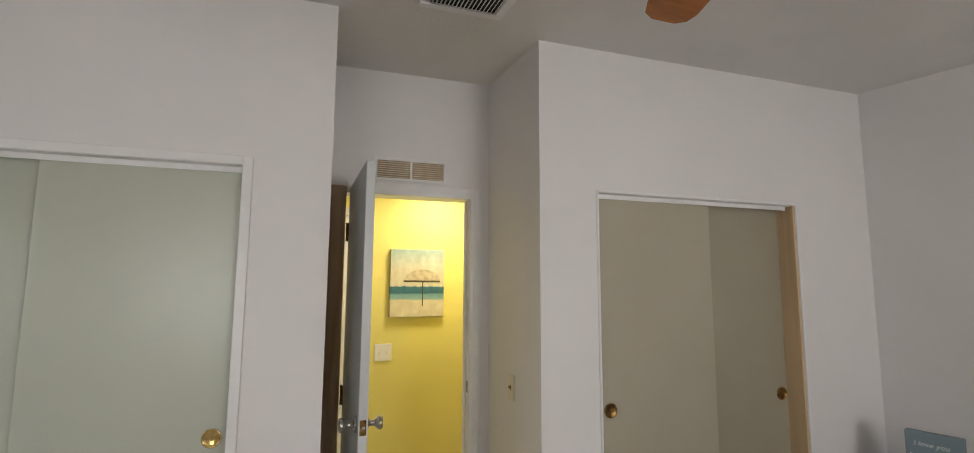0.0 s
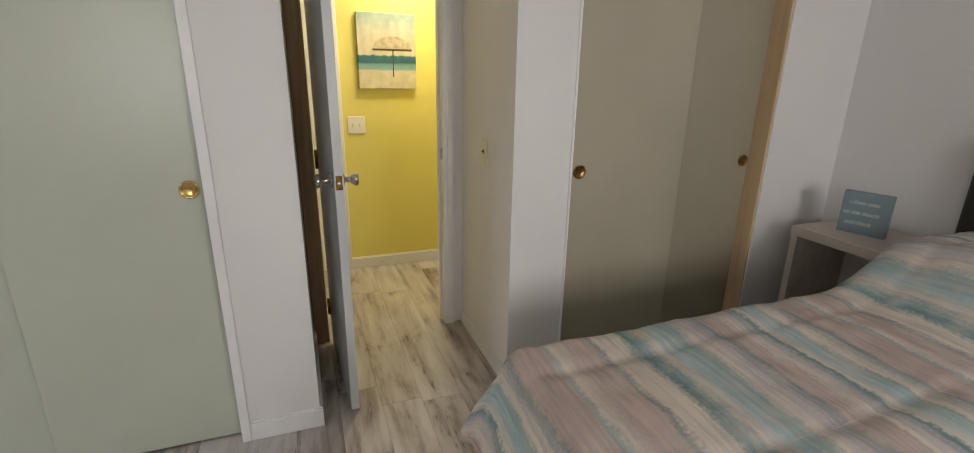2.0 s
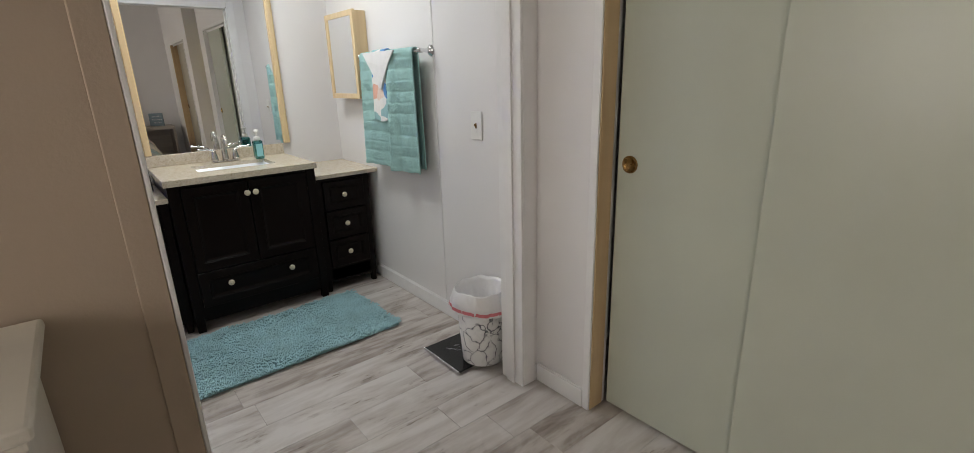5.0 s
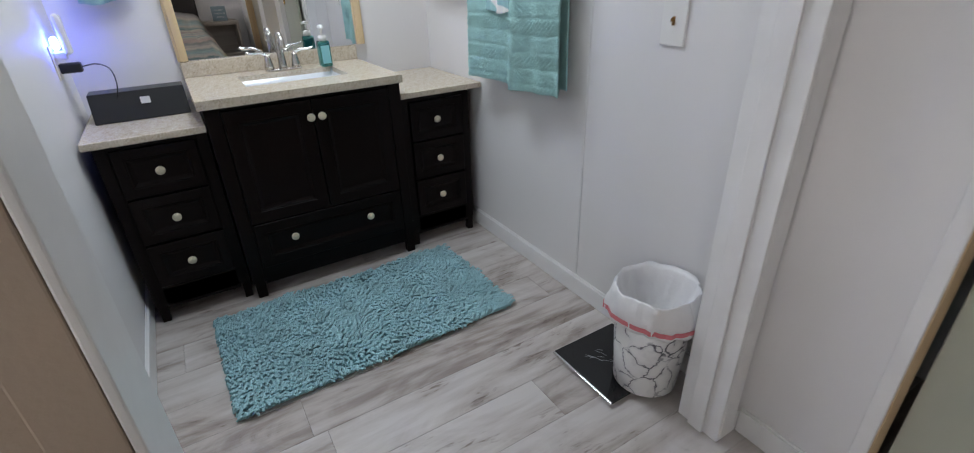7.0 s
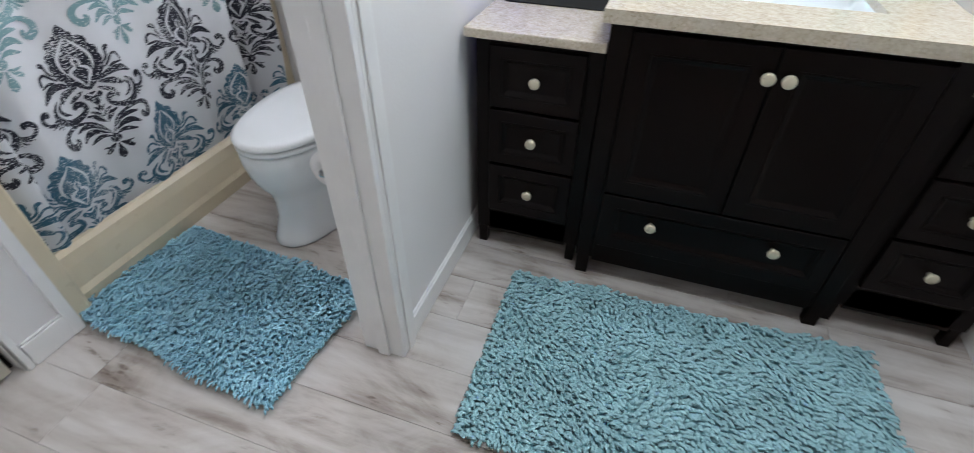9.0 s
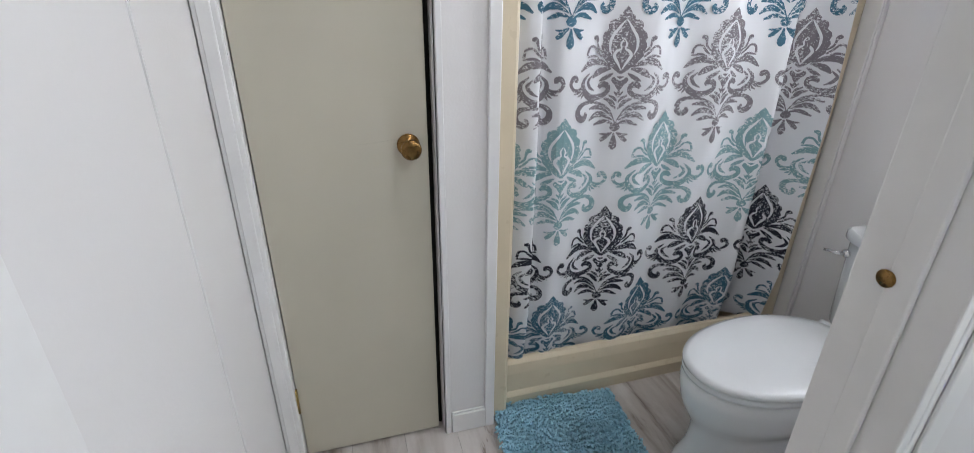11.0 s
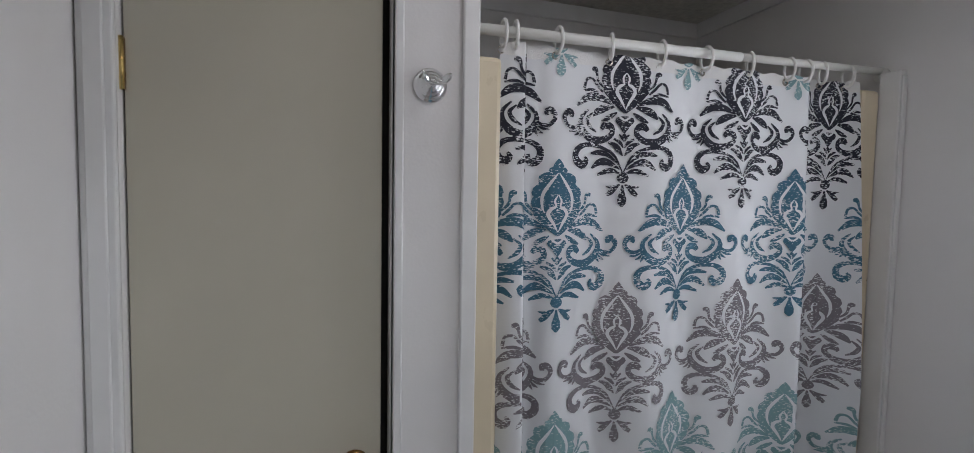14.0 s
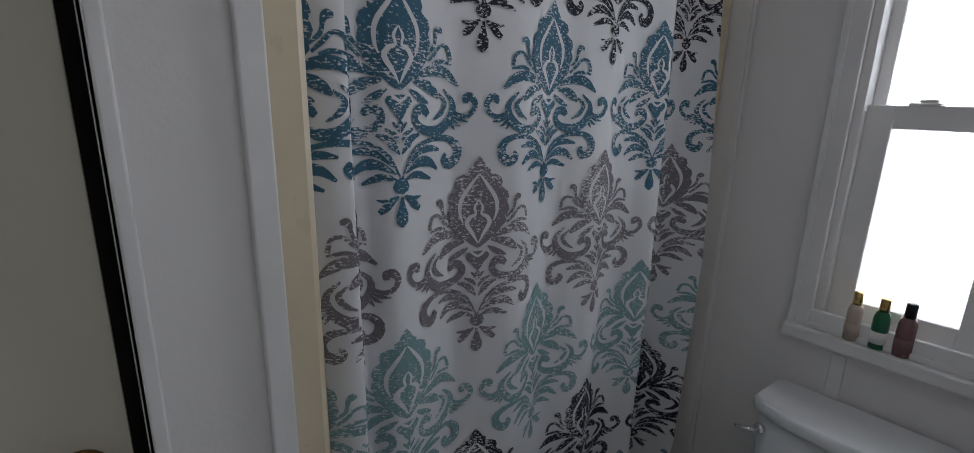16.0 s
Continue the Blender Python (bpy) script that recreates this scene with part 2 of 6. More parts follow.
def marble_material():
    m = mat("white_marble_print", (0.8, 0.79, 0.77), 0.35, bump=0.0)
    n, l, b = nodes_of(m)
    co = n.new("ShaderNodeTexCoord")
    t, v = n.new("ShaderNodeTexNoise"), n.new("ShaderNodeTexVoronoi")
    t.inputs["Scale"].default_value, t.inputs["Detail"].default_value = 14, 8
    l.new(co.outputs["Object"], t.inputs["Vector"])
    mx = n.new("ShaderNodeMix")
    mx.data_type = "VECTOR"
    mx.inputs[0].default_value = 0.12
    l.new(co.outputs["Object"], mx.inputs[4])
    l.new(t.outputs["Color"], mx.inputs[5])
    v.feature = "DISTANCE_TO_EDGE"
    v.inputs["Scale"].default_value = 13
    l.new(mx.outputs[1], v.inputs["Vector"])
    r = ramp_node(n, [(0.0, (0.05, 0.05, 0.06)), (0.02, (0.22, 0.22, 0.24)), (0.05, (0.72, 0.71, 0.70)), (0.2, (0.82, 0.81, 0.79))])
    l.new(v.outputs["Distance"], r.inputs[0])
    gate = n.new("ShaderNodeMix")
    gate.data_type = "RGBA"
    mr = n.new("ShaderNodeMapRange")
    mr.inputs[1].default_value, mr.inputs[2].default_value = 0.36, 0.48
    l.new(t.outputs[0], mr.inputs[0])
    l.new(mr.outputs[0], gate.inputs[0])
    gate.inputs[6].default_value = (0.80, 0.79, 0.77, 1)
    l.new(r.outputs[0], gate.inputs[7])
    l.new(gate.outputs[2], b.inputs["Base Color"])
    return m


def print_material(name, colour):
    """Distressed cloth print: fine scratches of the white ground show through."""
    m = mat(name, colour, 0.8, bump=0.0)
    n, l, b = nodes_of(m)
    mp = stretched(n, l, 120, 120, 360)
    t, big = n.new("ShaderNodeTexNoise"), n.new("ShaderNodeTexNoise")
    t.inputs["Scale"].default_value, t.inputs["Detail"].default_value = 1.0, 5
    big.inputs["Scale"].default_value = 9
    l.new(mp.outputs[0], t.inputs["Vector"])
    co = n.new("ShaderNodeTexCoord")
    l.new(co.outputs["Object"], big.inputs["Vector"])
    add = n.new("ShaderNodeMath")
    add.operation = "MULTIPLY_ADD"
    add.inputs[1].default_value = 0.35
    l.new(big.outputs[0], add.inputs[0])
    l.new(t.outputs[0], add.inputs[2])
    r = ramp_node(n, [(0.752, colour), (0.782, (0.70, 0.71, 0.73))])
    l.new(add.outputs[0], r.inputs[0])
    l.new(r.outputs[0], b.inputs["Base Color"])
    return m


def glass_material(name, rough, tint=(1, 1, 1)):
    m = mat(name, tint, rough, var=0.0, bump=0.0)
    n, l, b = nodes_of(m)
    b.inputs["Transmission Weight"].default_value = 1
    b.inputs["IOR"].default_value = 1.45
    if rough > 0.2:
        v = n.new("ShaderNodeTexVoronoi")
        v.inputs["Scale"].default_value = 160
        co = n.new("ShaderNodeTexCoord")
        l.new(co.outputs["Object"], v.inputs["Vector"])
        bp = n.new("ShaderNodeBump")
        bp.inputs["Strength"].default_value, bp.inputs["Distance"].default_value = 0.6, 0.004
        l.new(v.outputs["Distance"], bp.inputs["Height"])
        l.new(bp.outputs[0], b.inputs["Normal"])
    return m


def glow(name, colour, power):
    m = mat(name, colour, 0.4, bump=0.0)
    n, l, b = nodes_of(m)
    b.inputs["Emission Color"].default_value = (*colour, 1)
    b.inputs["Emission Strength"].default_value = power
    return m


WALL = mat("white_wall_paint", (0.77, 0.75, 0.74), 0.55, var=0.02, scale=1.5, bump=0.06, bump_scale=130)
CEIL = mat("white_ceiling_paint", (0.74, 0.72, 0.69), 0.8, var=0.03, scale=2, bump=0.25, bump_scale=90)
STIPPLE = mat("stippled_ceiling", (0.74, 0.72, 0.66), 0.9, var=0.1, scale=40, bump=0.8, bump_scale=220)
TRIM = mat("white_trim_paint", (0.80, 0.79, 0.78), 0.35, var=0.03, scale=9, bump=0.04, bump_scale=40)
YELLOW = mat("yellow_wall_paint", (0.80, 0.71, 0.20), 0.55, var=0.03, scale=2, bump=0.06, bump_scale=120)
SAGE = mat("pale_sage_panel", (0.50, 0.525, 0.44), 0.27, var=0.03, scale=3, bump=0.002, bump_scale=25)
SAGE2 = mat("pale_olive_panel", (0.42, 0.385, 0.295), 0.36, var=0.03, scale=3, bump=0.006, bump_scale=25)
# darker copy of the olive: shade on the recessed rear panel, put into colour
SAGE2_SHADED = mat("shaded_olive_panel", (0.35, 0.315, 0.235), 0.36, var=0.03, scale=3, bump=0.006, bump_scale=25)
OLIVE = mat("pale_olive_door_paint", (0.545, 0.51, 0.415), 0.36, var=0.03, scale=3, bump=0.006, bump_scale=25)
for satin in (SAGE, SAGE2, SAGE2_SHADED, OLIVE):         # even, satin laminate
    for link in list(nodes_of(satin)[2].inputs["Roughness"].links):
        satin.node_tree.links.remove(link)
    nodes_of(satin)[2].inputs["Roughness"].default_value = 0.30
# tan darkened about a stop, for the dim warm shade on this wall
SHADE_TAN = mat("shaded_tan_wall", (0.44, 0.35, 0.27), 0.6, var=0.04, scale=2, bump=0.06, bump_scale=120)
LEAF = mat("pale_grey_door_paint", (0.60, 0.62, 0.62), 0.35, var=0.03, scale=4, bump=0.03, bump_scale=30)
PINE = wood_material("bare_pine", (0.62, 0.45, 0.26), (0.50, 0.34, 0.19), 0.5)
JAMBWOOD = wood_material("bare_jamb_wood", (0.56, 0.41, 0.28), (0.40, 0.28, 0.18), 0.6)
MAPLE = wood_material("pale_maple_frame", (0.70, 0.54, 0.32), (0.60, 0.44, 0.25), 0.35)
OAKFAN = wood_material("orange_oak", (0.50, 0.19, 0.05), (0.36, 0.12, 0.03), 0.35, axis=0)
ESPRESSO = mat("espresso_cabinet_paint", (0.0065, 0.0035, 0.0028), 0.33, var=0.12, scale=5, bump=0.03, bump_scale=60)
nodes_of(ESPRESSO)[2].inputs["Specular IOR Level"].default_value = 0.12
ASHWOOD = wood_material("pale_ash_laminate", (0.56, 0.50, 0.44), (0.47, 0.41, 0.36), 0.5, axis=1)
PLANK = plank_material()
STONE = stone_material()
STRIPE = stripe_material()
MARBLE = marble_material()
BRASS = mat("polished_brass", (0.72, 0.52, 0.20), 0.18, 1.0, var=0.1, scale=30, bump=0.0)
OLDBRASS = mat("antique_brass", (0.30, 0.17, 0.06), 0.28, 1.0, var=0.15, scale=40, bump=0.0)
CHROME = mat("chrome", (0.78, 0.78, 0.79), 0.06, 1.0, var=0.02, bump=0.0)
NICKEL = mat("brushed_nickel", (0.52, 0.49, 0.45), 0.25, 1.0, var=0.05, bump=0.02, bump_scale=200)
MIRROR = mat("mirror_silver", (0.88, 0.89, 0.89), 0.0, 1.0, var=0.0, bump=0.0)
nodes_of(MIRROR)[2].inputs["Roughness"].default_value = 0.0
for link in list(nodes_of(MIRROR)[2].inputs["Roughness"].links):
    MIRROR.node_tree.links.remove(link)
KNOBMAT = mat("satin_cream_knob", (0.74, 0.66, 0.50), 0.30, 0.25, var=0.04, bump=0.0)
CERAMIC = mat("white_vitreous_china", (0.78, 0.80, 0.81), 0.10, var=0.01, bump=0.0, coat=0.5)
CREAM = mat("cream_fibreglass", (0.72, 0.62, 0.45), 0.30, var=0.05, scale=4, bump=0.02, bump_scale=20)
PLASTIC = mat("white_plastic", (0.80, 0.79, 0.76), 0.35, var=0.02, bump=0.0)
IVORY = mat("ivory_plastic", (0.74, 0.68, 0.55), 0.35, var=0.02, bump=0.0)
BLACK = mat("black_plastic", (0.012, 0.012, 0.013), 0.35, var=0.1, bump=0.02)
BLACKGLASS = mat("black_glass", (0.008, 0.008, 0.009), 0.08, var=0.1, bump=0.0)
DARK = mat("dark_gap", (0.015, 0.013, 0.011), 0.9, bump=0.0)
LEATHER = mat("dark_brown_leather", (0.022, 0.018, 0.017), 0.42, var=0.1, bump=0.15, bump_scale=220)
TOWEL = mat("aqua_terry", (0.44, 0.72, 0.69), 0.95, var=0.06, scale=20, bump=0.9, bump_scale=420)
WHITECLOTH = mat("white_cotton", (0.78, 0.77, 0.76), 0.9, var=0.03, scale=20, bump=0.3, bump_scale=400)
CURTAIN = mat("white_polyester", (0.74, 0.75, 0.77), 0.7, var=0.02, scale=3, bump=0.06, bump_scale=600)
INKS = [print_material("ink_navy", (0.016, 0.018, 0.032)), print_material("ink_teal", (0.042, 0.135, 0.205)),
        print_material("ink_grey", (0.20, 0.18, 0.20)), print_material("ink_aqua", (0.20, 0.34, 0.36))]
RUG = mat("aqua_chenille", (0.42, 0.68, 0.73), 0.95, var=0.10, scale=9, bump=0.5, bump_scale=300)
RUGB = mat("blue_chenille", (0.42, 0.74, 0.89), 0.95, var=0.10, scale=9, bump=0.5, bump_scale=300)
BAG = mat("white_bin_liner", (0.84, 0.83, 0.83), 0.35, var=0.02, bump=0.5, bump_scale=24)
PINKTIE = mat("pink_drawstring", (0.75, 0.22, 0.25), 0.5, bump=0.0)
FROST = glass_material("frosted_glass", 0.45)
TEALGLASS = glass_material("teal_glass", 0.08, (0.10, 0.42, 0.44))
SIGNBLUE = mat("slate_blue_paint", (0.22, 0.29, 0.33), 0.6, var=0.05, bump=0.05)
WHITEINK = mat("white_lettering", (0.8, 0.8, 0.8), 0.7, bump=0.0)
FURNWHITE = mat("antique_white_furniture_paint", (0.72, 0.68, 0.60), 0.45, var=0.05, scale=6, bump=0.05)


# ---- building helpers ----
def part(name, bm, material, parent=None, label=""):
    """Links a bmesh in world coordinates as one mesh under a thing or a part."""
    me = bpy.data.meshes.new(name)
    bm.to_mesh(me)
    bm.free()
    me.materials.append(material)
    ob = new(name, me)
    if parent is not None:
        ob.parent = parent
        if parent.type == "EMPTY":
            ob.matrix_parent_inverse = Matrix.Translation(-parent.location)
    return tagged(ob, label)


def thing(name, base, label, category, group="", kind=""):
    ob = new(name)
    ob.location, ob.empty_display_size = Vector(base), 0.1
    return tagged(ob, label, category, group, kind)


def structure(name, bm, material, label, category):
    return tagged(part(name, bm, material), label, category, kind="structure")


def box(lo, hi, bevel=0.0, bm=None, seg=2):
    """A box between two corners, its edges rounded."""
    bm = bm or bmesh.new()
    lo, hi = [min(a, b) for a, b in zip(lo, hi)], [max(a, b) for a, b in zip(lo, hi)]
    vs = [bm.verts.new((x, y, z)) for x in (lo[0], hi[0]) for y in (lo[1], hi[1]) for z in (lo[2], hi[2])]
    fs = [bm.faces.new([vs[i] for i in q]) for q in ((0, 1, 3, 2), (4, 6, 7, 5), (0, 4, 5, 1), (2, 3, 7, 6), (0, 2, 6, 4), (1, 5, 7, 3))]
    if bevel:
        es = list({e for f in fs for e in f.edges})
        bmesh.ops.bevel(bm, geom=es, offset=bevel, segments=seg, affect="EDGES", profile=0.5)
    return bm


def boxes(pairs, bevel=0.0):
    bm = bmesh.new()
    for lo, hi in pairs:
        one = box(lo, hi, bevel)
        me = bpy.data.meshes.new("tmp")
        one.to_mesh(me)
        one.free()
        bm.from_mesh(me)
        bpy.data.meshes.remove(me)
    return bm


def lathe(profile, place, axis="z", seg=28, squash=(1, 1)):
    """Turns (radius, height) pairs about an axis through place."""
    bm = bmesh.new()
    rings = []
    for r, hgt in profile:
        ring = []
        for k in range(seg):
            a = 2 * math.pi * k / seg
            u, v = r * math.cos(a) * squash[0], r * math.sin(a) * squash[1]
            p = {"z": (u, v, hgt), "x": (hgt, u, v), "y": (u, hgt, v), "-x": (-hgt, u, v), "-y": (u, -hgt, v)}[axis]
            ring.append(bm.verts.new(Vector(place) + Vector(p)))
        rings.append(ring)
    for a, c in zip(rings, rings[1:]):
        for k in range(seg):
            bm.faces.new((a[k], a[(k + 1) % seg], c[(k + 1) % seg], c[k]))
    for ring in (rings[0], rings[-1]):
        bm.faces.new(ring)
    bmesh.ops.recalc_face_normals(bm, faces=bm.faces)
    for f in bm.faces:
        f.smooth = True
    return bm


def tube(points, radius, seg=10, bm=None):
    """A round tube along points; radius one number or one a point."""
    bm = bm or bmesh.new()
    pts = [Vector(p) for p in points]
    rad = radius if isinstance(radius, (list, tuple)) else [radius] * len(pts)
    rings, up = [], None
    for i, p in enumerate(pts):
        d = (pts[min(i + 1, len(pts) - 1)] - pts[max(i - 1, 0)]).normalized()
        if up is None:
            up = d.orthogonal().normalized()
        up = (up - d * up.dot(d)).normalized()
        side = d.cross(up)
        rings.append([bm.verts.new(p + (up * math.cos(2 * math.pi * k / seg) + side * math.sin(2 * math.pi * k / seg)) * rad[i]) for k in range(seg)])
    for a, c in zip(rings, rings[1:]):
        for k in range(seg):
            f = bm.faces.new((a[k], a[(k + 1) % seg], c[(k + 1) % seg], c[k]))
            f.smooth = True
    bm.faces.new(rings[0][::-1])
    bm.faces.new(rings[-1])
    return bm


def curve_points(ctrl, count):
    """Catmull-Rom points through the controls."""
    c = [Vector(p) for p in ctrl]
    c = [c[0] * 2 - c[1]] + c + [c[-1] * 2 - c[-2]]
    out = []
    for i in range(count):
        f = i / (count - 1) * (len(c) - 3)
        k = min(int(f), len(c) - 4)
        t = f - k
        a, b, d, e = c[k:k + 4]
        out.append(0.5 * ((2 * b) + (d - a) * t + (2 * a - 5 * b + 4 * d - e) * t * t + (3 * b - a - 3 * d + e) * t ** 3))
    return out


def grid_sheet(nu, nv, fn):
    """A sheet of points fn(u, v), u and v from 0 to 1, with its cloth coordinates."""
    bm = bmesh.new()
    vs = [[bm.verts.new(fn(i / nu, j / nv)) for j in range(nv + 1)] for i in range(nu + 1)]
    for i in range(nu):
        for j in range(nv):
            f = bm.faces.new((vs[i][j], vs[i + 1][j], vs[i + 1][j + 1], vs[i][j + 1]))
            f.smooth = True
    return bm


def thicken(ob, depth, offset=-1.0):
    md = ob.modifiers.new("thickness", "SOLIDIFY")
    md.thickness, md.offset = depth, offset
    return ob


# ---- structure: walls, floor, ceilings ----
WY, DY, HY = 2.196, 2.892, 3.93          # closet wall, door wall, far hall wall
XW, XE, YS = -3.95, 2.76, -1.60           # west wall of the bathroom, east and south wall of the bedroom
XB0, XB1 = -1.94, -1.825                  # wall between bathroom and bedroom
BN = 2.265                                # north wall of the bathroom
LW = -0.33                                # wall with the narrow closet door
PS, PN, PX = 0.555, 0.655, -2.878         # partition beside the toilet


def ceil_z(y):
    return 2.44 + 0.09 * y


def wall_boxes(axis, a, b, lo, hi, top, holes=()):
    """Boxes of a wall between planes a and b, from lo to hi, with holes (from, to, sill, head)."""
    out, at = [], lo
    for h0, h1, sill, head in sorted(holes):
        out.append((at, h0, 0, top))
        if sill > 0:
            out.append((h0, h1, 0, sill))
        if head < top:
            out.append((h0, h1, head, top))
        at = h1
    out.append((at, hi, 0, top))
    if axis == "y":
        return [((s, a, z0), (e, b, z1)) for s, e, z0, z1 in out if e > s]
    return [((a, s, z0), (b, e, z1)) for s, e, z0, z1 in out if e > s]


LC0, LC1, LCT = -1.515, -0.352, 1.978     # left closet opening
RC0, RC1, RCT = 1.082, 2.225, 1.970       # second closet opening
D0, D1, DT = 0.030, 0.688, 2.025            # bedroom door opening
S0, S1, ST = -2.462, -1.995, 2.10         # linen closet door
W0, W1, WB, WT = -0.070, 0.295, 0.937, 2.04 # bathroom window hole
structure("wall_north", boxes(wall_boxes("y", WY, WY + 0.10, XB1, -0.05, 2.9, [(LC0, LC1, 0, LCT)]) + [((-0.15, WY + 0.10, 0), (-0.05, DY, 2.9))]), WALL, "white painted closet wall of the bedroom", "wall")
structure("wall_north_2", boxes(wall_boxes("y", WY, WY + 0.10, 0.80, XE, 2.9, [(RC0, RC1, 0, RCT)]) + [((0.80, WY + 0.10, 0), (0.90, DY, 2.9))]), WALL, "white painted wall with a closet opening", "wall")
structure("wall_door", boxes(wall_boxes("y", DY, DY + 0.11, XW - 0.1, XE + 0.1, 2.9, [(D0 - 0.019, D1 + 0.019, 0, DT + 0.019)])), WALL, "white wall with the bedroom doorway", "wall")
structure("wall_east", boxes([((XE, YS, 0), (XE + 0.1, DY, 2.9))]), WALL, "plain white bedroom wall behind the bed", "wall")
# the eastern of the two openings is made up, for the fill light
structure("wall_south", boxes(wall_boxes("y", YS - 0.12, YS, XB0, XE + 0.1, 2.9, [(-1.75, -0.75, 0.95, 2.05), (0.95, 1.95, 0.95, 2.05)])), WALL, "white outer wall with a window", "wall")
structure("wall_bathroom_east", boxes(wall_boxes("x", XB0, XB1, YS, DY, 2.9, [(0.868, 2.108, 0, 2.06)])), WALL, "white wall with a wide cased opening", "wall")
structure("wall_bathroom_north", boxes([((XW, BN, 0), (XB0, BN + 0.08, 2.9))]), WALL, "white panelled bathroom wall", "wall")
structure("wall_west", boxes(wall_boxes("x", XW - 0.14, XW, -1.33, DY, 2.9, [(W0, W1, WB, WT)])), WALL, "white panelled bathroom wall with a window", "wall")
structure("wall_linen", boxes(wall_boxes("y", LW - 0.10, LW, -2.632, XB0, 2.9, [(S0, S1, 0, ST)])), WALL, "white wall with a narrow closet door", "wall")
structure("wall_shower_side", boxes([((-2.632, -1.2, 0), (-2.59, LW - 0.10, 2.9))]), WALL, "white wall between shower and closet", "wall")
structure("wall_shower_back", boxes([((XW, -1.33, 0), (XB0, -1.23, 2.9))]), WALL, "white wall above the shower", "wall")
structure("wall_partition", boxes([((XW, PS, 0), (PX, PN, 2.9)), ((PX, PS, 2.06), (XB0, PN, 2.9))]), WALL, "white partition wall between vanity and toilet", "wall")
structure("wall_hall_far", boxes(wall_boxes("y", HY, HY + 0.1, -0.9, 1.5, 2.9)), YELLOW, "bright yellow hall wall", "wall")
structure("wall_hall_side", boxes([((-0.9, DY + 0.114, 0), (-0.8, HY, 2.9)), ((1.14, DY + 0.114, 0), (1.24, HY, 2.9)), ((-0.8, DY + 0.11, 0), (D0 - 0.06, DY + 0.114, 2.9)), ((D1 + 0.06, DY + 0.11, 0), (1.14, DY + 0.114, 2.9))]), YELLOW, "yellow hall end walls", "wall")
# thin skin over the white wall, its shade painted in as dark tan
structure("wall_bedroom_west", boxes([((XB1, YS, 0.0), (XB1 + 0.004, 0.803, 2.7)), ((XB1, 0.803, 2.112), (XB1 + 0.004, 2.10, 2.7))]), SHADE_TAN, "bedroom wall beside the opening, shade put into its tan", "wall")
structure("floor_base", boxes([((XW - 0.2, YS - 0.2, -0.12), (XE + 0.2, HY + 0.2, -0.006))]), DARK, "floor underlay below the planks", "floor")

bm = bmesh.new()
lo = [bm.verts.new(p) for p in ((XB1, YS, ceil_z(YS)), (XE, YS, ceil_z(YS)), (XE, DY, ceil_z(DY)), (XB1, DY, ceil_z(DY)))]
hi = [bm.verts.new(v.co + Vector((0, 0, 0.08))) for v in lo]
bm.faces.new(lo[::-1])
bm.faces.new(hi)
for k in range(4):
    bm.faces.new((lo[k], lo[(k + 1) % 4], hi[(k + 1) % 4], hi[k]))
structure("ceiling", bm, CEIL, "white gently sloping bedroom ceiling", "ceiling")
structure("ceiling_bathroom", boxes([((XW - .1, -1.3, 2.42), (XB0 + 0.002, DY, 2.50))]), STIPPLE, "stippled off-white bathroom ceiling", "ceiling")
structure("ceiling_hall", boxes([((-0.9, DY + 0.1, 2.42), (1.5, HY + 0.1, 2.50))]), CEIL, "white hall ceiling", "ceiling")
structure("roof_slab", boxes([((XW - 0.3, YS - 0.3, 2.92), (XE + 0.3, HY + 0.3, 3.0))]), DARK, "dark roof above the rooms", "roof")
g = bmesh.new()
bmesh.ops.create_grid(g, x_segments=1, y_segments=1, size=400)
bmesh.ops.translate(g, verts=g.verts, vec=(0, 0, -0.5))
structure("ground", g, mat("pale_gravel_ground", (0.42, 0.39, 0.34), 0.9, var=0.15, scale=0.5, bump=0.3), "pale gravel ground outside", "ground")


# ---- trim ----
def casing(name, pieces, label="white painted wooden trim", material=None):
    return structure(name, boxes(pieces, 0.003), material or TRIM, label, "trim")


def base_x(name, x0, x1, y, side):
    return casing(name, [((x0, y, 0.001), (x1, y + side * 0.013, 0.082)), ((x0, y, 0.082), (x1, y + side * 0.008, 0.090))], "white wooden baseboard")


def base_y(name, y0, y1, x, side):
    return casing(name, [((x, y0, 0.001), (x + side * 0.013, y1, 0.082)), ((x, y0, 0.082), (x + side * 0.008, y1, 0.090))], "white wooden baseboard")


base_x("baseboard", XB1 + 0.013, LC0 - 0.031, WY, -1)
base_x("baseboard_2", LC1 + 0.035, -0.037, WY, -1)
base_y("baseboard_3", WY, DY - 0.02, -0.05, 1)
base_y("baseboard_4", WY - 0.013, DY - 0.02, 0.80, -1)
base_x("baseboard_5", 0.80, RC0 - 0.03, WY, -1)
base_x("baseboard_6", RC1 + 0.03, XE, WY, -1)
base_y("baseboard_7", YS, WY - 0.013, XE, -1)
base_y("baseboard_8", 2.173, WY - 0.013, XB1, 1)
base_y("baseboard_9", YS, 0.80, XB1 + 0.004, 1)
base_x("baseboard_10", XW, XB0, BN, -1)
base_x("baseboard_11", XW, PX - 0.065, PN, 1)
base_x("baseboard_12", S0 - 0.025, -2.612, LW, 1)
base_y("baseboard_13", LW + 0.014, 0.535, XB0, -1)
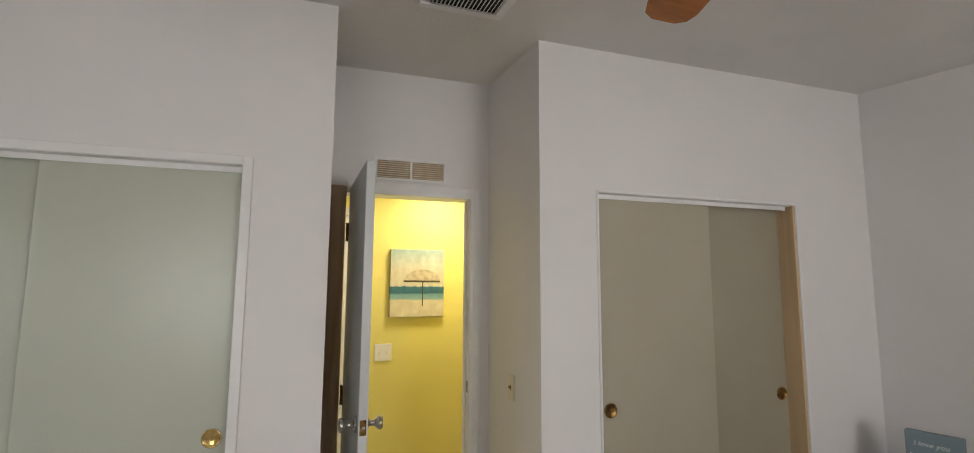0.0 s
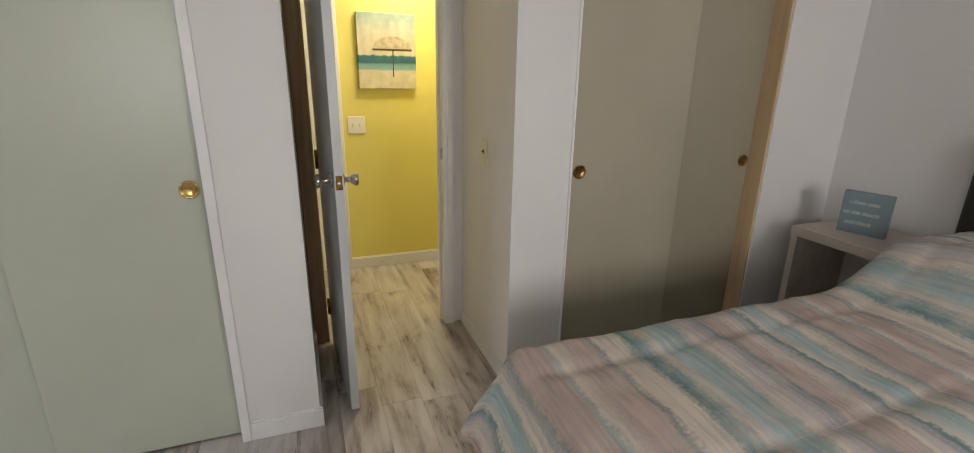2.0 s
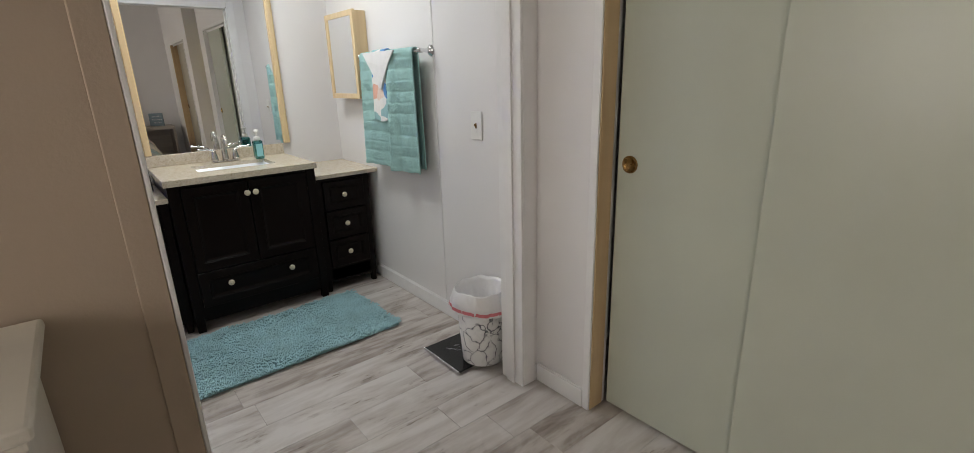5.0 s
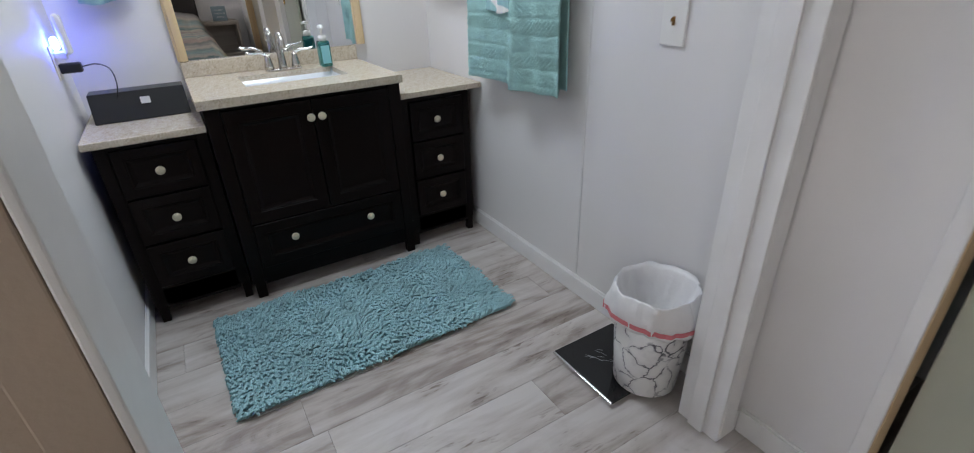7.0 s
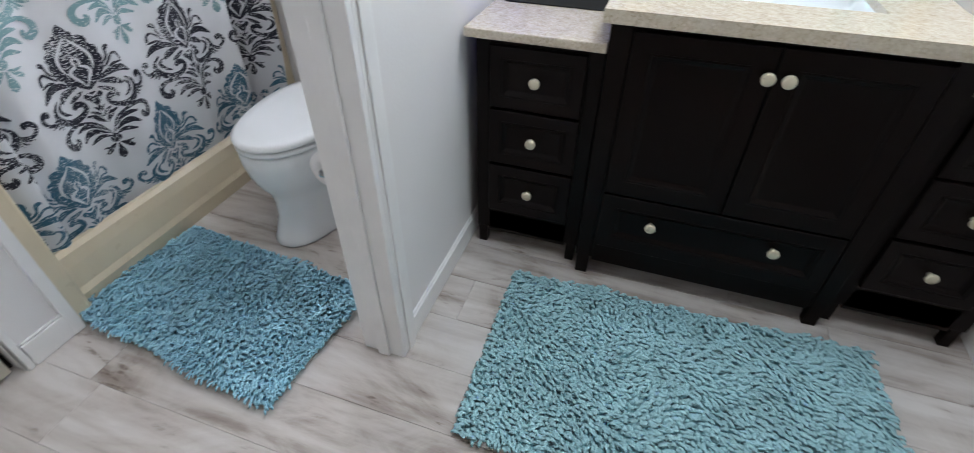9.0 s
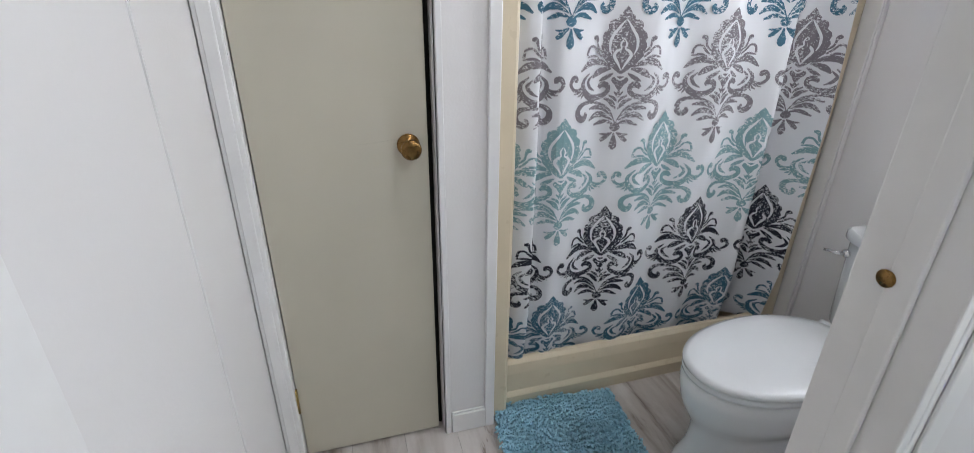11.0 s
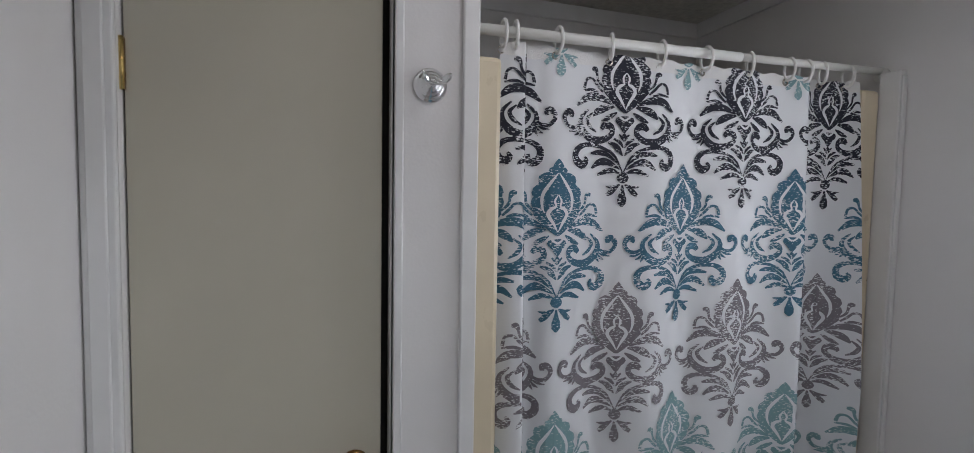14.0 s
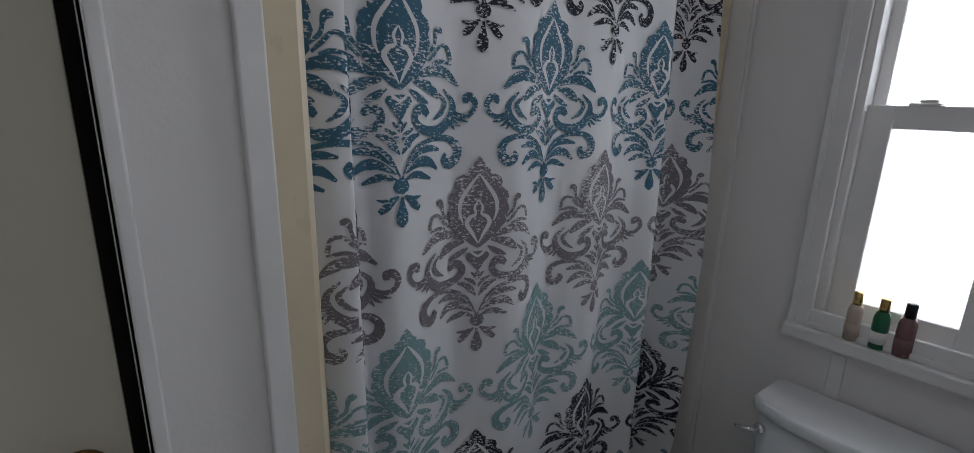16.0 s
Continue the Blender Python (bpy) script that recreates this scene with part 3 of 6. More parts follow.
base_y("baseboard_14", 0.675, 0.82, XB0, -1)
base_x("baseboard_15", 0.215, 1.14, HY, -1)
base_y("baseboard_16", LW, PS, XW, 1)
base_x("baseboard_17", XW, PX - 0.065, PS, -1)

# closet surrounds
casing("trim_closet", [((LC1, WY - 0.012, 0), (LC1 + 0.034, WY, LCT + 0.034)), ((LC0 - 0.04, WY - 0.012, LCT), (LC1, WY, LCT + 0.034)), ((LC1 + 0.001, WY, 0), (LC1 + 0.004, WY + 0.099, LCT))])
casing("trim_closet_2", [((LC0 - 0.002, WY + 0.001, 0), (LC0 + 0.006, WY + 0.080, LCT))], "bare pale pine closet jamb", PINE)
casing("trim_closet_5", [((LC0 - 0.030, WY - 0.010, 0), (LC0 + 0.004, WY, LCT))])
casing("trim_closet_3", [((RC0 - 0.012, WY - 0.008, 0), (RC0, WY, RCT + 0.012)), ((RC0, WY - 0.008, RCT), (RC1 + 0.016, WY, RCT + 0.012)), ((RC1 + 0.005, WY - 0.008, 0), (RC1 + 0.016, WY, RCT))])
casing("trim_closet_4", [((RC1 - 0.012, WY - 0.004, 0), (RC1 + 0.004, WY + 0.130, RCT - 0.001))], "bare pale pine closet jamb", PINE)
# bedroom door frame
casing("trim_door", [((D1, DY - 0.016, 0), (D1 + 0.062, DY, DT + 0.062)), ((D0, DY - 0.016, DT), (D1, DY, DT + 0.062)),
                     ((D1 + 0.02, DY - 0.022, 0), (D1 + 0.05, DY - 0.016, DT + 0.05)), ((D1, DY - 0.002, 0), (D1 + 0.02, DY + 0.112, DT)), ((D0 - 0.018, DY + 0.001, 0), (D0, DY + 0.112, DT)),
                     ((D0, DY - 0.002, DT), (D1, DY + 0.112, DT + 0.02)), ((D1 - 0.012, DY + 0.045, 0), (D1, DY + 0.075, DT))])
casing("trim_door_edge", [((-0.048, DY - 0.018, 0.0), (D0 - 0.021, DY, 2.06)), ((D0 - 0.022, DY - 0.012, 0.0), (D0 - 0.002, DY - 0.003, 2.06))], "bare brown wooden jamb board", JAMBWOOD)
# cased opening to the bathroom
casing("trim_opening", [((XB0 - 0.012, 2.096, 0), (XB1 + 0.012, 2.108, 2.045)), ((XB1, 2.108, 0), (XB1 + 0.012, 2.172, 2.11)), ((XB0 - 0.012, 2.108, 0), (XB0, 2.172, 2.11)),
        ((XB0 + 0.03, 2.086, 0), (XB1 - 0.035, 2.096, 2.045))], "white painted jamb of the wide opening")
casing("trim_opening_2", [((XB0 - 0.012, 0.868, 0), (XB1 + 0.012, 0.880, 2.045)), ((XB0 - 0.012, 0.803, 0), (XB0, 0.868, 2.11)),
                          ((XB0 - 0.012, 0.89, 2.045), (XB1 + 0.012, 2.096, 2.06)), ((XB1, 0.89, 2.06), (XB1 + 0.012, 2.108, 2.11))], "white painted jamb of the wide opening")
# casing in the same tan, shade included in the colour
casing("trim_opening_3", [((XB1, 0.803, 0), (XB1 + 0.011, 0.867, 2.11))], "casing beside the opening, shade put into its tan", SHADE_TAN)
# toilet room doorway
casing("trim_toilet_door", [((PX - 0.065, PN, 0), (PX, PN + 0.016, 2.11)), ((PX - 0.05, PN + 0.016, 0), (PX - 0.012, PN + 0.022, 2.10)), ((PX - 0.065, PS - 0.016, 0), (PX, PS, 2.11)), ((PX, PS - 0.016, 0), (PX + 0.018, PN + 0.016, 2.06)),
                            ((PX + 0.018, PS + 0.035, 0), (PX + 0.028, PN - 0.03, 2.06)), ((PX + 0.018, PS - 0.016, 2.04), (XB0, PN + 0.016, 2.06))], "white painted doorway jamb beside the toilet")
casing("trim_toilet_door_2", [((XB0 - 0.03, PS - 0.01, 0), (XB0, PN - 0.02, 2.04)), ((XB0 - 0.018, PN - 0.02, 0), (XB0, PN + 0.012, 2.04))], "white painted doorway jamb")
# linen door frame
casing("trim_linen", [((S1, LW, 0), (XB0 - 0.002, LW + 0.014, ST + 0.06)), ((S1 + 0.012, LW + 0.014, 0), (XB0 - 0.012, LW + 0.020, ST + 0.05)), ((S0 - 0.022, LW, 0), (S0 - 0.004, LW + 0.012, ST + 0.03)), ((S0, LW, ST), (S1, LW + 0.014, ST + 0.06))])
casing("trim_shower_corner", [((-2.640, LW - 0.03, 0), (-2.606, LW + 0.014, 2.35))])
casing("crown", [((XW, -1.23, 2.355), (-2.632, -1.215, 2.42)), ((XW, -1.215, 2.355), (XW + 0.015, PS, 2.42))], "white ceiling moulding")
# panel seams
casing("panel_batten", [((XW, -0.005, 0.09), (XW + 0.004, 0.03, 0.87)), ((-2.648, BN - 0.003, 0.09), (-2.642, BN, 2.42)), ((XB0 - 0.003, 0.045, 0.09), (XB0, 0.052, 2.4))], "thin wall panel seam")


# ---- bedroom things ----
def recessed_pull(y, x, z, parent, material, label, r=0.032):
    """A round recessed finger pull on a sliding door that faces -y."""
    pull = part("pull", lathe([(r, 0.0), (r, 0.004), (r * 0.86, 0.0055), (r * 0.78, 0.003), (r * 0.70, 0.0015), (0.001, 0.001)], (x, y, z), "-y", 32), material, parent, label)
    return pull


def sliding_closet(x0, x1, top, front_left, material, pull_mat, overlap, px_left, px_right, z_pull, label, split=None, second=None):
    closet = thing("sliding_closet_door", ((x0 + x1) / 2, WY + 0.04, 0), label, "door")
    mid = split or (x0 + x1) / 2
    fl, bl = WY + 0.040, WY + 0.088
    for left in (True, False):
        y = fl if left == front_left else bl
        a, b = (x0 + (0.022 if not front_left else 0.014), mid + overlap) if left else (mid - overlap, x1 - 0.014)
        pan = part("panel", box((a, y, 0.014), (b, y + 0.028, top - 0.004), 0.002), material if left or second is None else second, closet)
        recessed_pull(y, px_left if left else px_right, z_pull, pan, pull_mat[0 if left else 1], "round brass finger pull")
    part("track", boxes([((x0 + 0.016, WY + 0.034, top - 0.02), (x1 - 0.016, WY + 0.037, top)), ((x0 + 0.016, WY + 0.118, top - 0.02), (x1 - 0.016, WY + 0.121, top))]), TRIM, closet)
    return closet


sliding_closet(LC0, LC1 + 0.016, LCT, False, SAGE, (OLDBRASS, BRASS), 0.03, -1.440, -0.402, 1.038, "pale sage sliding closet doors with brass pulls", split=-0.93)
guide = thing("door_guide", (-0.93, WY + 0.02, 0), "small white plastic floor guide under the closet doors", "guide")
part("plate", boxes([((-0.95, WY + 0.012, 0.0), (-0.91, WY + 0.038, 0.006)), ((-0.945, WY + 0.032, 0.006), (-0.915, WY + 0.038, 0.03))], 0.002), PLASTIC, guide)
part("roller", lathe([(0.012, 0), (0.012, 0.02), (0.008, 0.022)], (-0.93, WY + 0.020, 0.006)), PLASTIC, guide)
# right panel takes the darker olive, standing in for shade on it
sliding_closet(RC0 - 0.016, RC1, RCT, True, SAGE2, (OLDBRASS, OLDBRASS), 0.02, 1.146, 2.170, 1.018, "olive-beige sliding closet doors with dark brass pulls", split=1.70, second=SAGE2_SHADED)


def knob_set(place, axis, material, parent, name="door_knob"):
    """A rosette with a tulip knob, standing out along the axis."""
    return part(name, lathe([(0.031, 0.0), (0.031, 0.004), (0.026, 0.009), (0.012, 0.013), (0.0105, 0.030), (0.015, 0.036), (0.0265, 0.050), (0.0275, 0.058), (0.023, 0.064), (0.012, 0.065), (0.001, 0.063)], place, axis, 28), material, parent)


# the open bedroom door, swung against the nook's side
hinge, tip = Vector((0.044, 2.870, 0)), Vector((0.080, 2.236, 0))
along = (tip - hinge).normalized()
side = Vector((-along.y, along.x, 0))
if side.x < 0:
    side = -side
door = thing("door_1", hinge, "open pale grey bedroom door with nickel knobs", "door", kind="structure")
bm = box((0, 0, 0.010), ((tip - hinge).length, 0.035, 2.045), 0.002)
turn = Matrix.Translation(hinge) @ Matrix((along, side, Vector((0, 0, 1)))).transposed().to_4x4()
bm.transform(turn)
slab = part("door_leaf", bm, LEAF, door)
for s, axis in ((0.035, "x"), (0.0, "-x")):
    k = knob_set(turn @ Vector(((tip - hinge).length - 0.062, s, 1.03)), axis, NICKEL, slab)
bm = box((-0.0015, -0.012, -0.028), (0.0012, 0.012, 0.028), 0.0005)
bm.transform(turn @ Matrix.Translation(((tip - hinge).length, 0.0175, 1.03)))
part("latch_plate", bm, OLDBRASS, slab)
bm = lathe([(0.0075, 0), (0.0075, 0.007), (0.004, 0.009)], (0, 0, 0), "x", 14)
bm.transform(turn @ Matrix.Translation(((tip - hinge).length + 0.001, 0.0175, 1.03)))
part("latch_bolt", bm, NICKEL, slab)
for z in (0.22, 1.02, 1.82):
    bm = boxes([((-0.010, -0.003, z - 0.045), (0.03, -0.0005, z + 0.045))])
    bm.transform(turn)
    hn = part("hinge", bm, OLDBRASS, slab)
    part("pin", tube([turn @ Vector((-0.006, -0.006, z - 0.047)), turn @ Vector((-0.006, -0.006, z + 0.047))], 0.006), OLDBRASS, hn)
strike = thing("strike_plate", (D1, DY + 0.02, 1.0), "worn metal strike plate on the white door jamb", "strike plate")
part("plate", box((D1 - 0.0025, DY + 0.006, 0.985), (D1 + 0.0005, DY + 0.036, 1.045), 0.001), NICKEL, strike)

# transfer grille over the door
vent = thing("wall_vent", (0.36, DY, 2.13), "white louvred transfer grille above the bedroom door", "vent")
VX0, VX1, VZ0, VZ1 = 0.180, 0.535, 2.118, 2.212
part("frame", boxes([((VX0 - 0.018, DY - 0.008, VZ0 - 0.016), (VX1 + 0.018, DY, VZ0)), ((VX0 - 0.018, DY - 0.008, VZ1), (VX1 + 0.018, DY, VZ1 + 0.016)),
                     ((VX0 - 0.018, DY - 0.008, VZ0), (VX0, DY, VZ1)), ((VX1, DY - 0.008, VZ0), (VX1 + 0.018, DY, VZ1)), (((VX0 + VX1) / 2 - 0.006, DY - 0.008, VZ0), ((VX0 + VX1) / 2 + 0.006, DY, VZ1))], 0.0015), TRIM, vent)
part("backing", box((VX0, DY - 0.001, VZ0), (VX1, DY + 0.001, VZ1)), JAMBWOOD, vent)
for k in range(8):
    z = VZ0 + 0.006 + k * (VZ1 - VZ0 - 0.008) / 7.5
    for a, b in ((VX0, (VX0 + VX1) / 2 - 0.006), ((VX0 + VX1) / 2 + 0.006, VX1)):
        bm = box((a, -0.004, -0.0008), (b, 0.004, 0.0008))
        bm.transform(Matrix.Translation((0, DY - 0.005, z)) @ Matrix.Rotation(radians(35), 4, "X"))
        part("slat", bm, IVORY, vent)


def switch_plate(name, place, normal, w, hgt, toggles, label, material, toggle_mat):
    """A wall plate on a wall whose outward normal is given; toggles: offsets along the wall."""
    t = thing(name, place, label, "light switch")
    n = Vector(normal)
    a = Vector((0, 0, 1)).cross(n)
    m = Matrix.Translation(place) @ Matrix((a, n, Vector((0, 0, 1)))).transposed().to_4x4()
    bm = box((-w / 2, 0, -hgt / 2), (w / 2, 0.008, hgt / 2), 0.003)
    bm.transform(m)
    pl = part("plate", bm, material, t)
    for o in toggles:
        bm = boxes([((o - 0.005, 0.008, -0.012), (o + 0.005, 0.0092, 0.012))])
        bm.transform(m)
        part("slot", bm, toggle_mat, pl)
        bm = box((-0.0035, 0, -0.005), (0.0035, 0.011, 0.005), 0.001)
        bm.transform(m @ Matrix.Translation((o, 0.008, 0.0)) @ Matrix.Rotation(radians(22), 4, "X"))
        part("toggle", bm, toggle_mat, pl)
        for z in (-0.03, 0.03):
            bm = lathe([(0.0028, 0), (0.0026, 0.001), (0.001, 0.0014)], (0, 0, 0), "y", 10)
            bm.transform(m @ Matrix.Translation((o, 0.008, z)))
            part("screw", bm, material, pl)
    return t


switch_plate("light_switch", (0.80, 2.53, 1.08), (-1, 0, 0), 0.072, 0.118, (0,), "ivory light switch on the nook wall", IVORY, OLDBRASS)
switch_plate("light_switch", (0.352, HY, 1.075), (0, -1, 0), 0.118, 0.118, (-0.023, 0.023), "white double light switch on the yellow wall", PLASTIC, IVORY)


# beach picture in the hall
def beach_material():
    m = mat("beach_painting", (0.6, 0.55, 0.4), 0.6, bump=0.0)
    n, l, b = nodes_of(m)
    co = n.new("ShaderNodeTexCoord")
    sep = n.new("ShaderNodeSeparateXYZ")
    l.new(co.outputs["Generated"], sep.inputs[0])
    t = n.new("ShaderNodeTexNoise")
    t.inputs["Scale"].default_value, t.inputs["Detail"].default_value = 7, 7
    l.new(co.outputs["Generated"], t.inputs["Vector"])
    ma = n.new("ShaderNodeMath")
    ma.operation = "MULTIPLY_ADD"
    ma.inputs[1].default_value = 0.06
    l.new(t.outputs[0], ma.inputs[0])
    l.new(sep.outputs[2], ma.inputs[2])
    r = ramp_node(n, [(0.0, (0.42, 0.36, 0.22)), (0.05, (0.62, 0.56, 0.38)), (0.27, (0.66, 0.60, 0.42)), (0.295, (0.25, 0.40, 0.38)), (0.36, (0.16, 0.33, 0.34)), (0.385, (0.03, 0.12, 0.15)), (0.47, (0.04, 0.15, 0.18)),
                      (0.485, (0.60, 0.56, 0.40)), (0.7, (0.62, 0.57, 0.40)), (0.9, (0.45, 0.50, 0.40)), (1.0, (0.35, 0.45, 0.38))])
    l.new(ma.outputs[0], r.inputs[0])
    cl = n.new("ShaderNodeMix")
    cl.data_type, cl.blend_type = "RGBA", "OVERLAY"
    cl.inputs[0].default_value = 0.45
    l.new(r.outputs[0], cl.inputs[6])
    l.new(t.outputs[0], cl.inputs[7])
    l.new(cl.outputs[2], b.inputs["Base Color"])
    return m


pic = thing("canvas_picture", (0.61, HY, 1.31), "square beach umbrella painting on the yellow wall", "picture")
PX0, PX1, PZ0, PZ1 = 0.386, 0.780, 1.321, 1.810
canvas = part("canvas", box((PX0, HY - 0.035, PZ0), (PX1, HY - 0.001, PZ1), 0.003), beach_material(), pic)
bm = bmesh.new()
cx, cz = 0.622, 1.580
rim = [bm.verts.new((cx + 0.135 * math.cos(math.pi * k / 16) * (1.0 if k > 8 else 0.95), HY - 0.0365, cz + 0.085 * math.sin(math.pi * k / 16))) for k in range(17)]
bm.faces.new(rim)
part("painted_umbrella", bm, mat("umbrella_cream", (0.60, 0.52, 0.34), 0.7, var=0.2, scale=30, bump=0.0), canvas)
part("painted_pole", boxes([((cx - 0.004, HY - 0.0372, 1.40), (cx + 0.003, HY - 0.0362, cz)), ((cx - 0.14, HY - 0.0372, cz - 0.008), (cx + 0.13, HY - 0.0362, cz + 0.004))]), mat("umbrella_brown", (0.10, 0.07, 0.04), 0.8, bump=0.0), canvas)
# cased door at the end of the hall wall
casing("trim_hall_door", [((0.195, HY - 0.014, 0), (0.262, HY, 2.10)), ((-0.75, HY - 0.014, 2.04), (0.195, HY, 2.10))])
casing("door_hall_panel", [((-0.7, HY - 0.006, 0.01), (0.193, HY - 0.001, 2.04))], "white hall door")
hg = thing("wall_strip", (1.13, 3.75, 0.2), "dark slatted strip on the hall end wall", "strip")
part("strip", boxes([((1.128, 3.72, 0.15), (1.139, 3.78, 1.25))], 0.002), JAMBWOOD, hg)

# bed
BX0, BX1, BY0, BY1, BT = 0.545, 2.66, -0.06, 1.470, 0.622
bed = thing("bed", ((BX0 + BX1) / 2, 0.7, 0), "bed made up with a striped watercolour comforter", "bed")
part("base", box((BX0 + 0.03, BY0 + 0.02, 0.06), (BX1, BY1 - 0.02, 0.30), 0.02), mat("grey_bed_base", (0.35, 0.33, 0.32), 0.9, var=0.08, bump=0.2, bump_scale=300), bed)
part("mattress", box((BX0, BY0, 0.30), (BX1, BY1, 0.57), 0.06, seg=4), WHITECLOTH, bed)
for lx, ly in ((BX0 + 0.1, BY0 + 0.1), (BX0 + 0.1, BY1 - 0.1), (BX1 - 0.1, BY0 + 0.1), (BX1 - 0.1, BY1 - 0.1)):
    part("leg", lathe([(0.025, 0), (0.03, 0.06)], (lx, ly, 0)), BLACK, bed)
hb = part("headboard", box((2.69, BY0 - 0.02, 0.10), (2.757, BY1 + 0.085, 1.20), 0.018, seg=4), LEATHER, bed, "dark brown padded headboard")


def drop(d, r=0.075):
    if d <= 0:
        return 0.0, 0.0
    if d < r * math.pi / 2:
        return r * math.sin(d / r), r * (1 - math.cos(d / r))
    return r + 0.42 * (d - r * math.pi / 2), r + 0.90 * (d - r * math.pi / 2)


def comforter(u, v):
    a, b = -0.36 + u * (BX1 - BX0 + 0.32), -0.32 + v * (BY1 - BY0 + 0.64)
    x, y = max(0.0, a), min(max(b, 0.0), BY1 - BY0)
    dv = Vector((a - x, b - y))
    if dv.length > 0.40:                        # rounded corner of the hanging cloth
        dv = dv.normalized() * (0.40 + 0.25 * (dv.length - 0.40))
    d = dv.length
    out, down = drop(d)
    o = dv.normalized() * out if d > 0 else Vector((0, 0))
    wx, wy = BX0 + x + o.x, BY0 + y + o.y
    rise = 0.24 * min(1, max(0, (wx - 1.88) / 0.32)) ** 1.3 * (1 - 0.25 * abs((wy - 0.7) / 0.75) ** 3)
    puff = 0.012 * noise.noise((wx * 4, wy * 4, 1)) + 0.007 * noise.noise((wx * 11, wy * 11, 5)) + 0.003 * noise.noise((wx * 26, wy * 26, 9))
    seam = min(abs(((b + 0.05) % 0.42) - 0.21), 0.035) / 0.035
    z = BT + 0.03 + rise + puff - down - 0.010 * (1 - min(1, seam))
    if down > 0.05:
        w = min(1, (down - 0.05) / 0.2)
        wave = 0.022 * w * math.sin(13 * (wx + wy) + 2 * noise.noise((wx * 3, wy * 3, 0)))
        wx, wy = wx + (dv.x / d) * wave, wy + (dv.y / d) * wave
    return (wx, wy, z)


NU, NV = 130, 110
bm = grid_sheet(NU, NV, comforter)
lay = bm.loops.layers.uv.new("cloth")
bm.verts.index_update()
for f in bm.faces:
    for lp in f.loops:
        i, j = divmod(lp.vert.index, NV + 1)
        lp[lay].uv = (0.04 + i / NU * (BX1 - BX0 + 0.32) + 0.02 * math.sin(j / NV * 5), j / NV * (BY1 - BY0 + 0.64))
cf = tagged(part("comforter", bm, STRIPE), "aqua, grey and blush watercolour striped comforter", "comforter")
thicken(cf, 0.018)
edge = [comforter(k / 60, 1.0) for k in range(60, 0, -1)] + [comforter(0.0, 1 - k / 50) for k in range(51)] + [comforter(k / 60, 0.0) for k in range(1, 61)]
part("hem", tube([(x, y, z - 0.004) for x, y, z in edge], 0.008, 6), STRIPE, cf)
for s_ in (0.21, 0.63, 1.05, 1.47, 1.89):
    v_ = (s_ + 0.27) / (BY1 - BY0 + 0.64)
    if 0.05 < v_ < 0.95:
        part("quilting", tube([Vector(comforter(k / 90, v_)) + Vector((0, 0, 0.0005)) for k in range(4, 90)], 0.0009, 5), ASHWOOD, cf)

# nightstand with a cubby, and the lettered box sign on it
NX0, NX1, NY0, NY1, NT = 2.33, 2.745, 1.565, 2.045, 0.715
ns = thing("nightstand", (2.54, 1.8, 0), "pale ash laminate nightstand with an open cubby", "nightstand")
part("top", box((NX0 - 0.01, NY0, NT - 0.05), (NX1, NY1, NT), 0.003), ASHWOOD, ns)
part("side_panel", box((NX0, NY1 - 0.035, 0), (NX1, NY1, NT - 0.05), 0.002), ASHWOOD, ns)
part("side_panel", box((NX0, NY0, 0), (NX1, NY0 + 0.035, NT - 0.05), 0.002), ASHWOOD, ns)
part("back_panel", box((NX1 - 0.015, NY0 + 0.035, 0.1), (NX1, NY1 - 0.035, NT - 0.05), 0.001), ASHWOOD, ns)
part("shelf", box((NX0 + 0.01, NY0 + 0.035, 0.24), (NX1 - 0.015, NY1 - 0.035, 0.265), 0.002), ASHWOOD, ns)
dr = part("drawer", box((NX0 - 0.004, NY0 + 0.038, 0.03), (NX0 + 0.35, NY1 - 0.038, 0.236), 0.003), ASHWOOD, ns)
part("handle", tube([(NX0 - 0.02, 1.74, 0.14), (NX0 - 0.02, 1.87, 0.14)], 0.006), NICKEL, dr)

sg = thing("box_sign", (2.5, 1.82, NT), "small slate blue box sign with white script", "sign")
sa, sb = Vector((2.462, 1.915, NT)), Vector((2.520, 1.725, NT))
sx = (sb - sa).normalized()
sn = Vector((sx.y, -sx.x, 0))
if sn.x > 0:
    sn = -sn
sm = Matrix.Translation(sa) @ Matrix((sx, -sn, Vector((0, 0, 1)))).transposed().to_4x4()
bm = box((0, 0, 0), ((sb - sa).length, 0.04, 0.205), 0.0015)
bm.transform(sm)
board = part("board", bm, SIGNBLUE, sg)
for txt, ox, oz, size in (("i love you", 0.030, 0.146, 0.031), ("to the beach", 0.012, 0.096, 0.029), ("and back", 0.025, 0.046, 0.031)):
    cu = bpy.data.curves.new("lettering", "FONT")
    cu.body, cu.size, cu.extrude, cu.shear = txt, size, 0.0004, 0.25
    ob = new("lettering", cu)
    me = bpy.data.meshes.new_from_object(ob.evaluated_get(bpy.context.evaluated_depsgraph_get()))
    bpy.data.objects.remove(ob)
    bm = bmesh.new()
    bm.from_mesh(me)
    bm.transform(sm @ Matrix.Translation((ox, -0.0008, oz)) @ Matrix.Rotation(radians(90), 4, "X"))
    part("lettering", bm, WHITEINK, board)

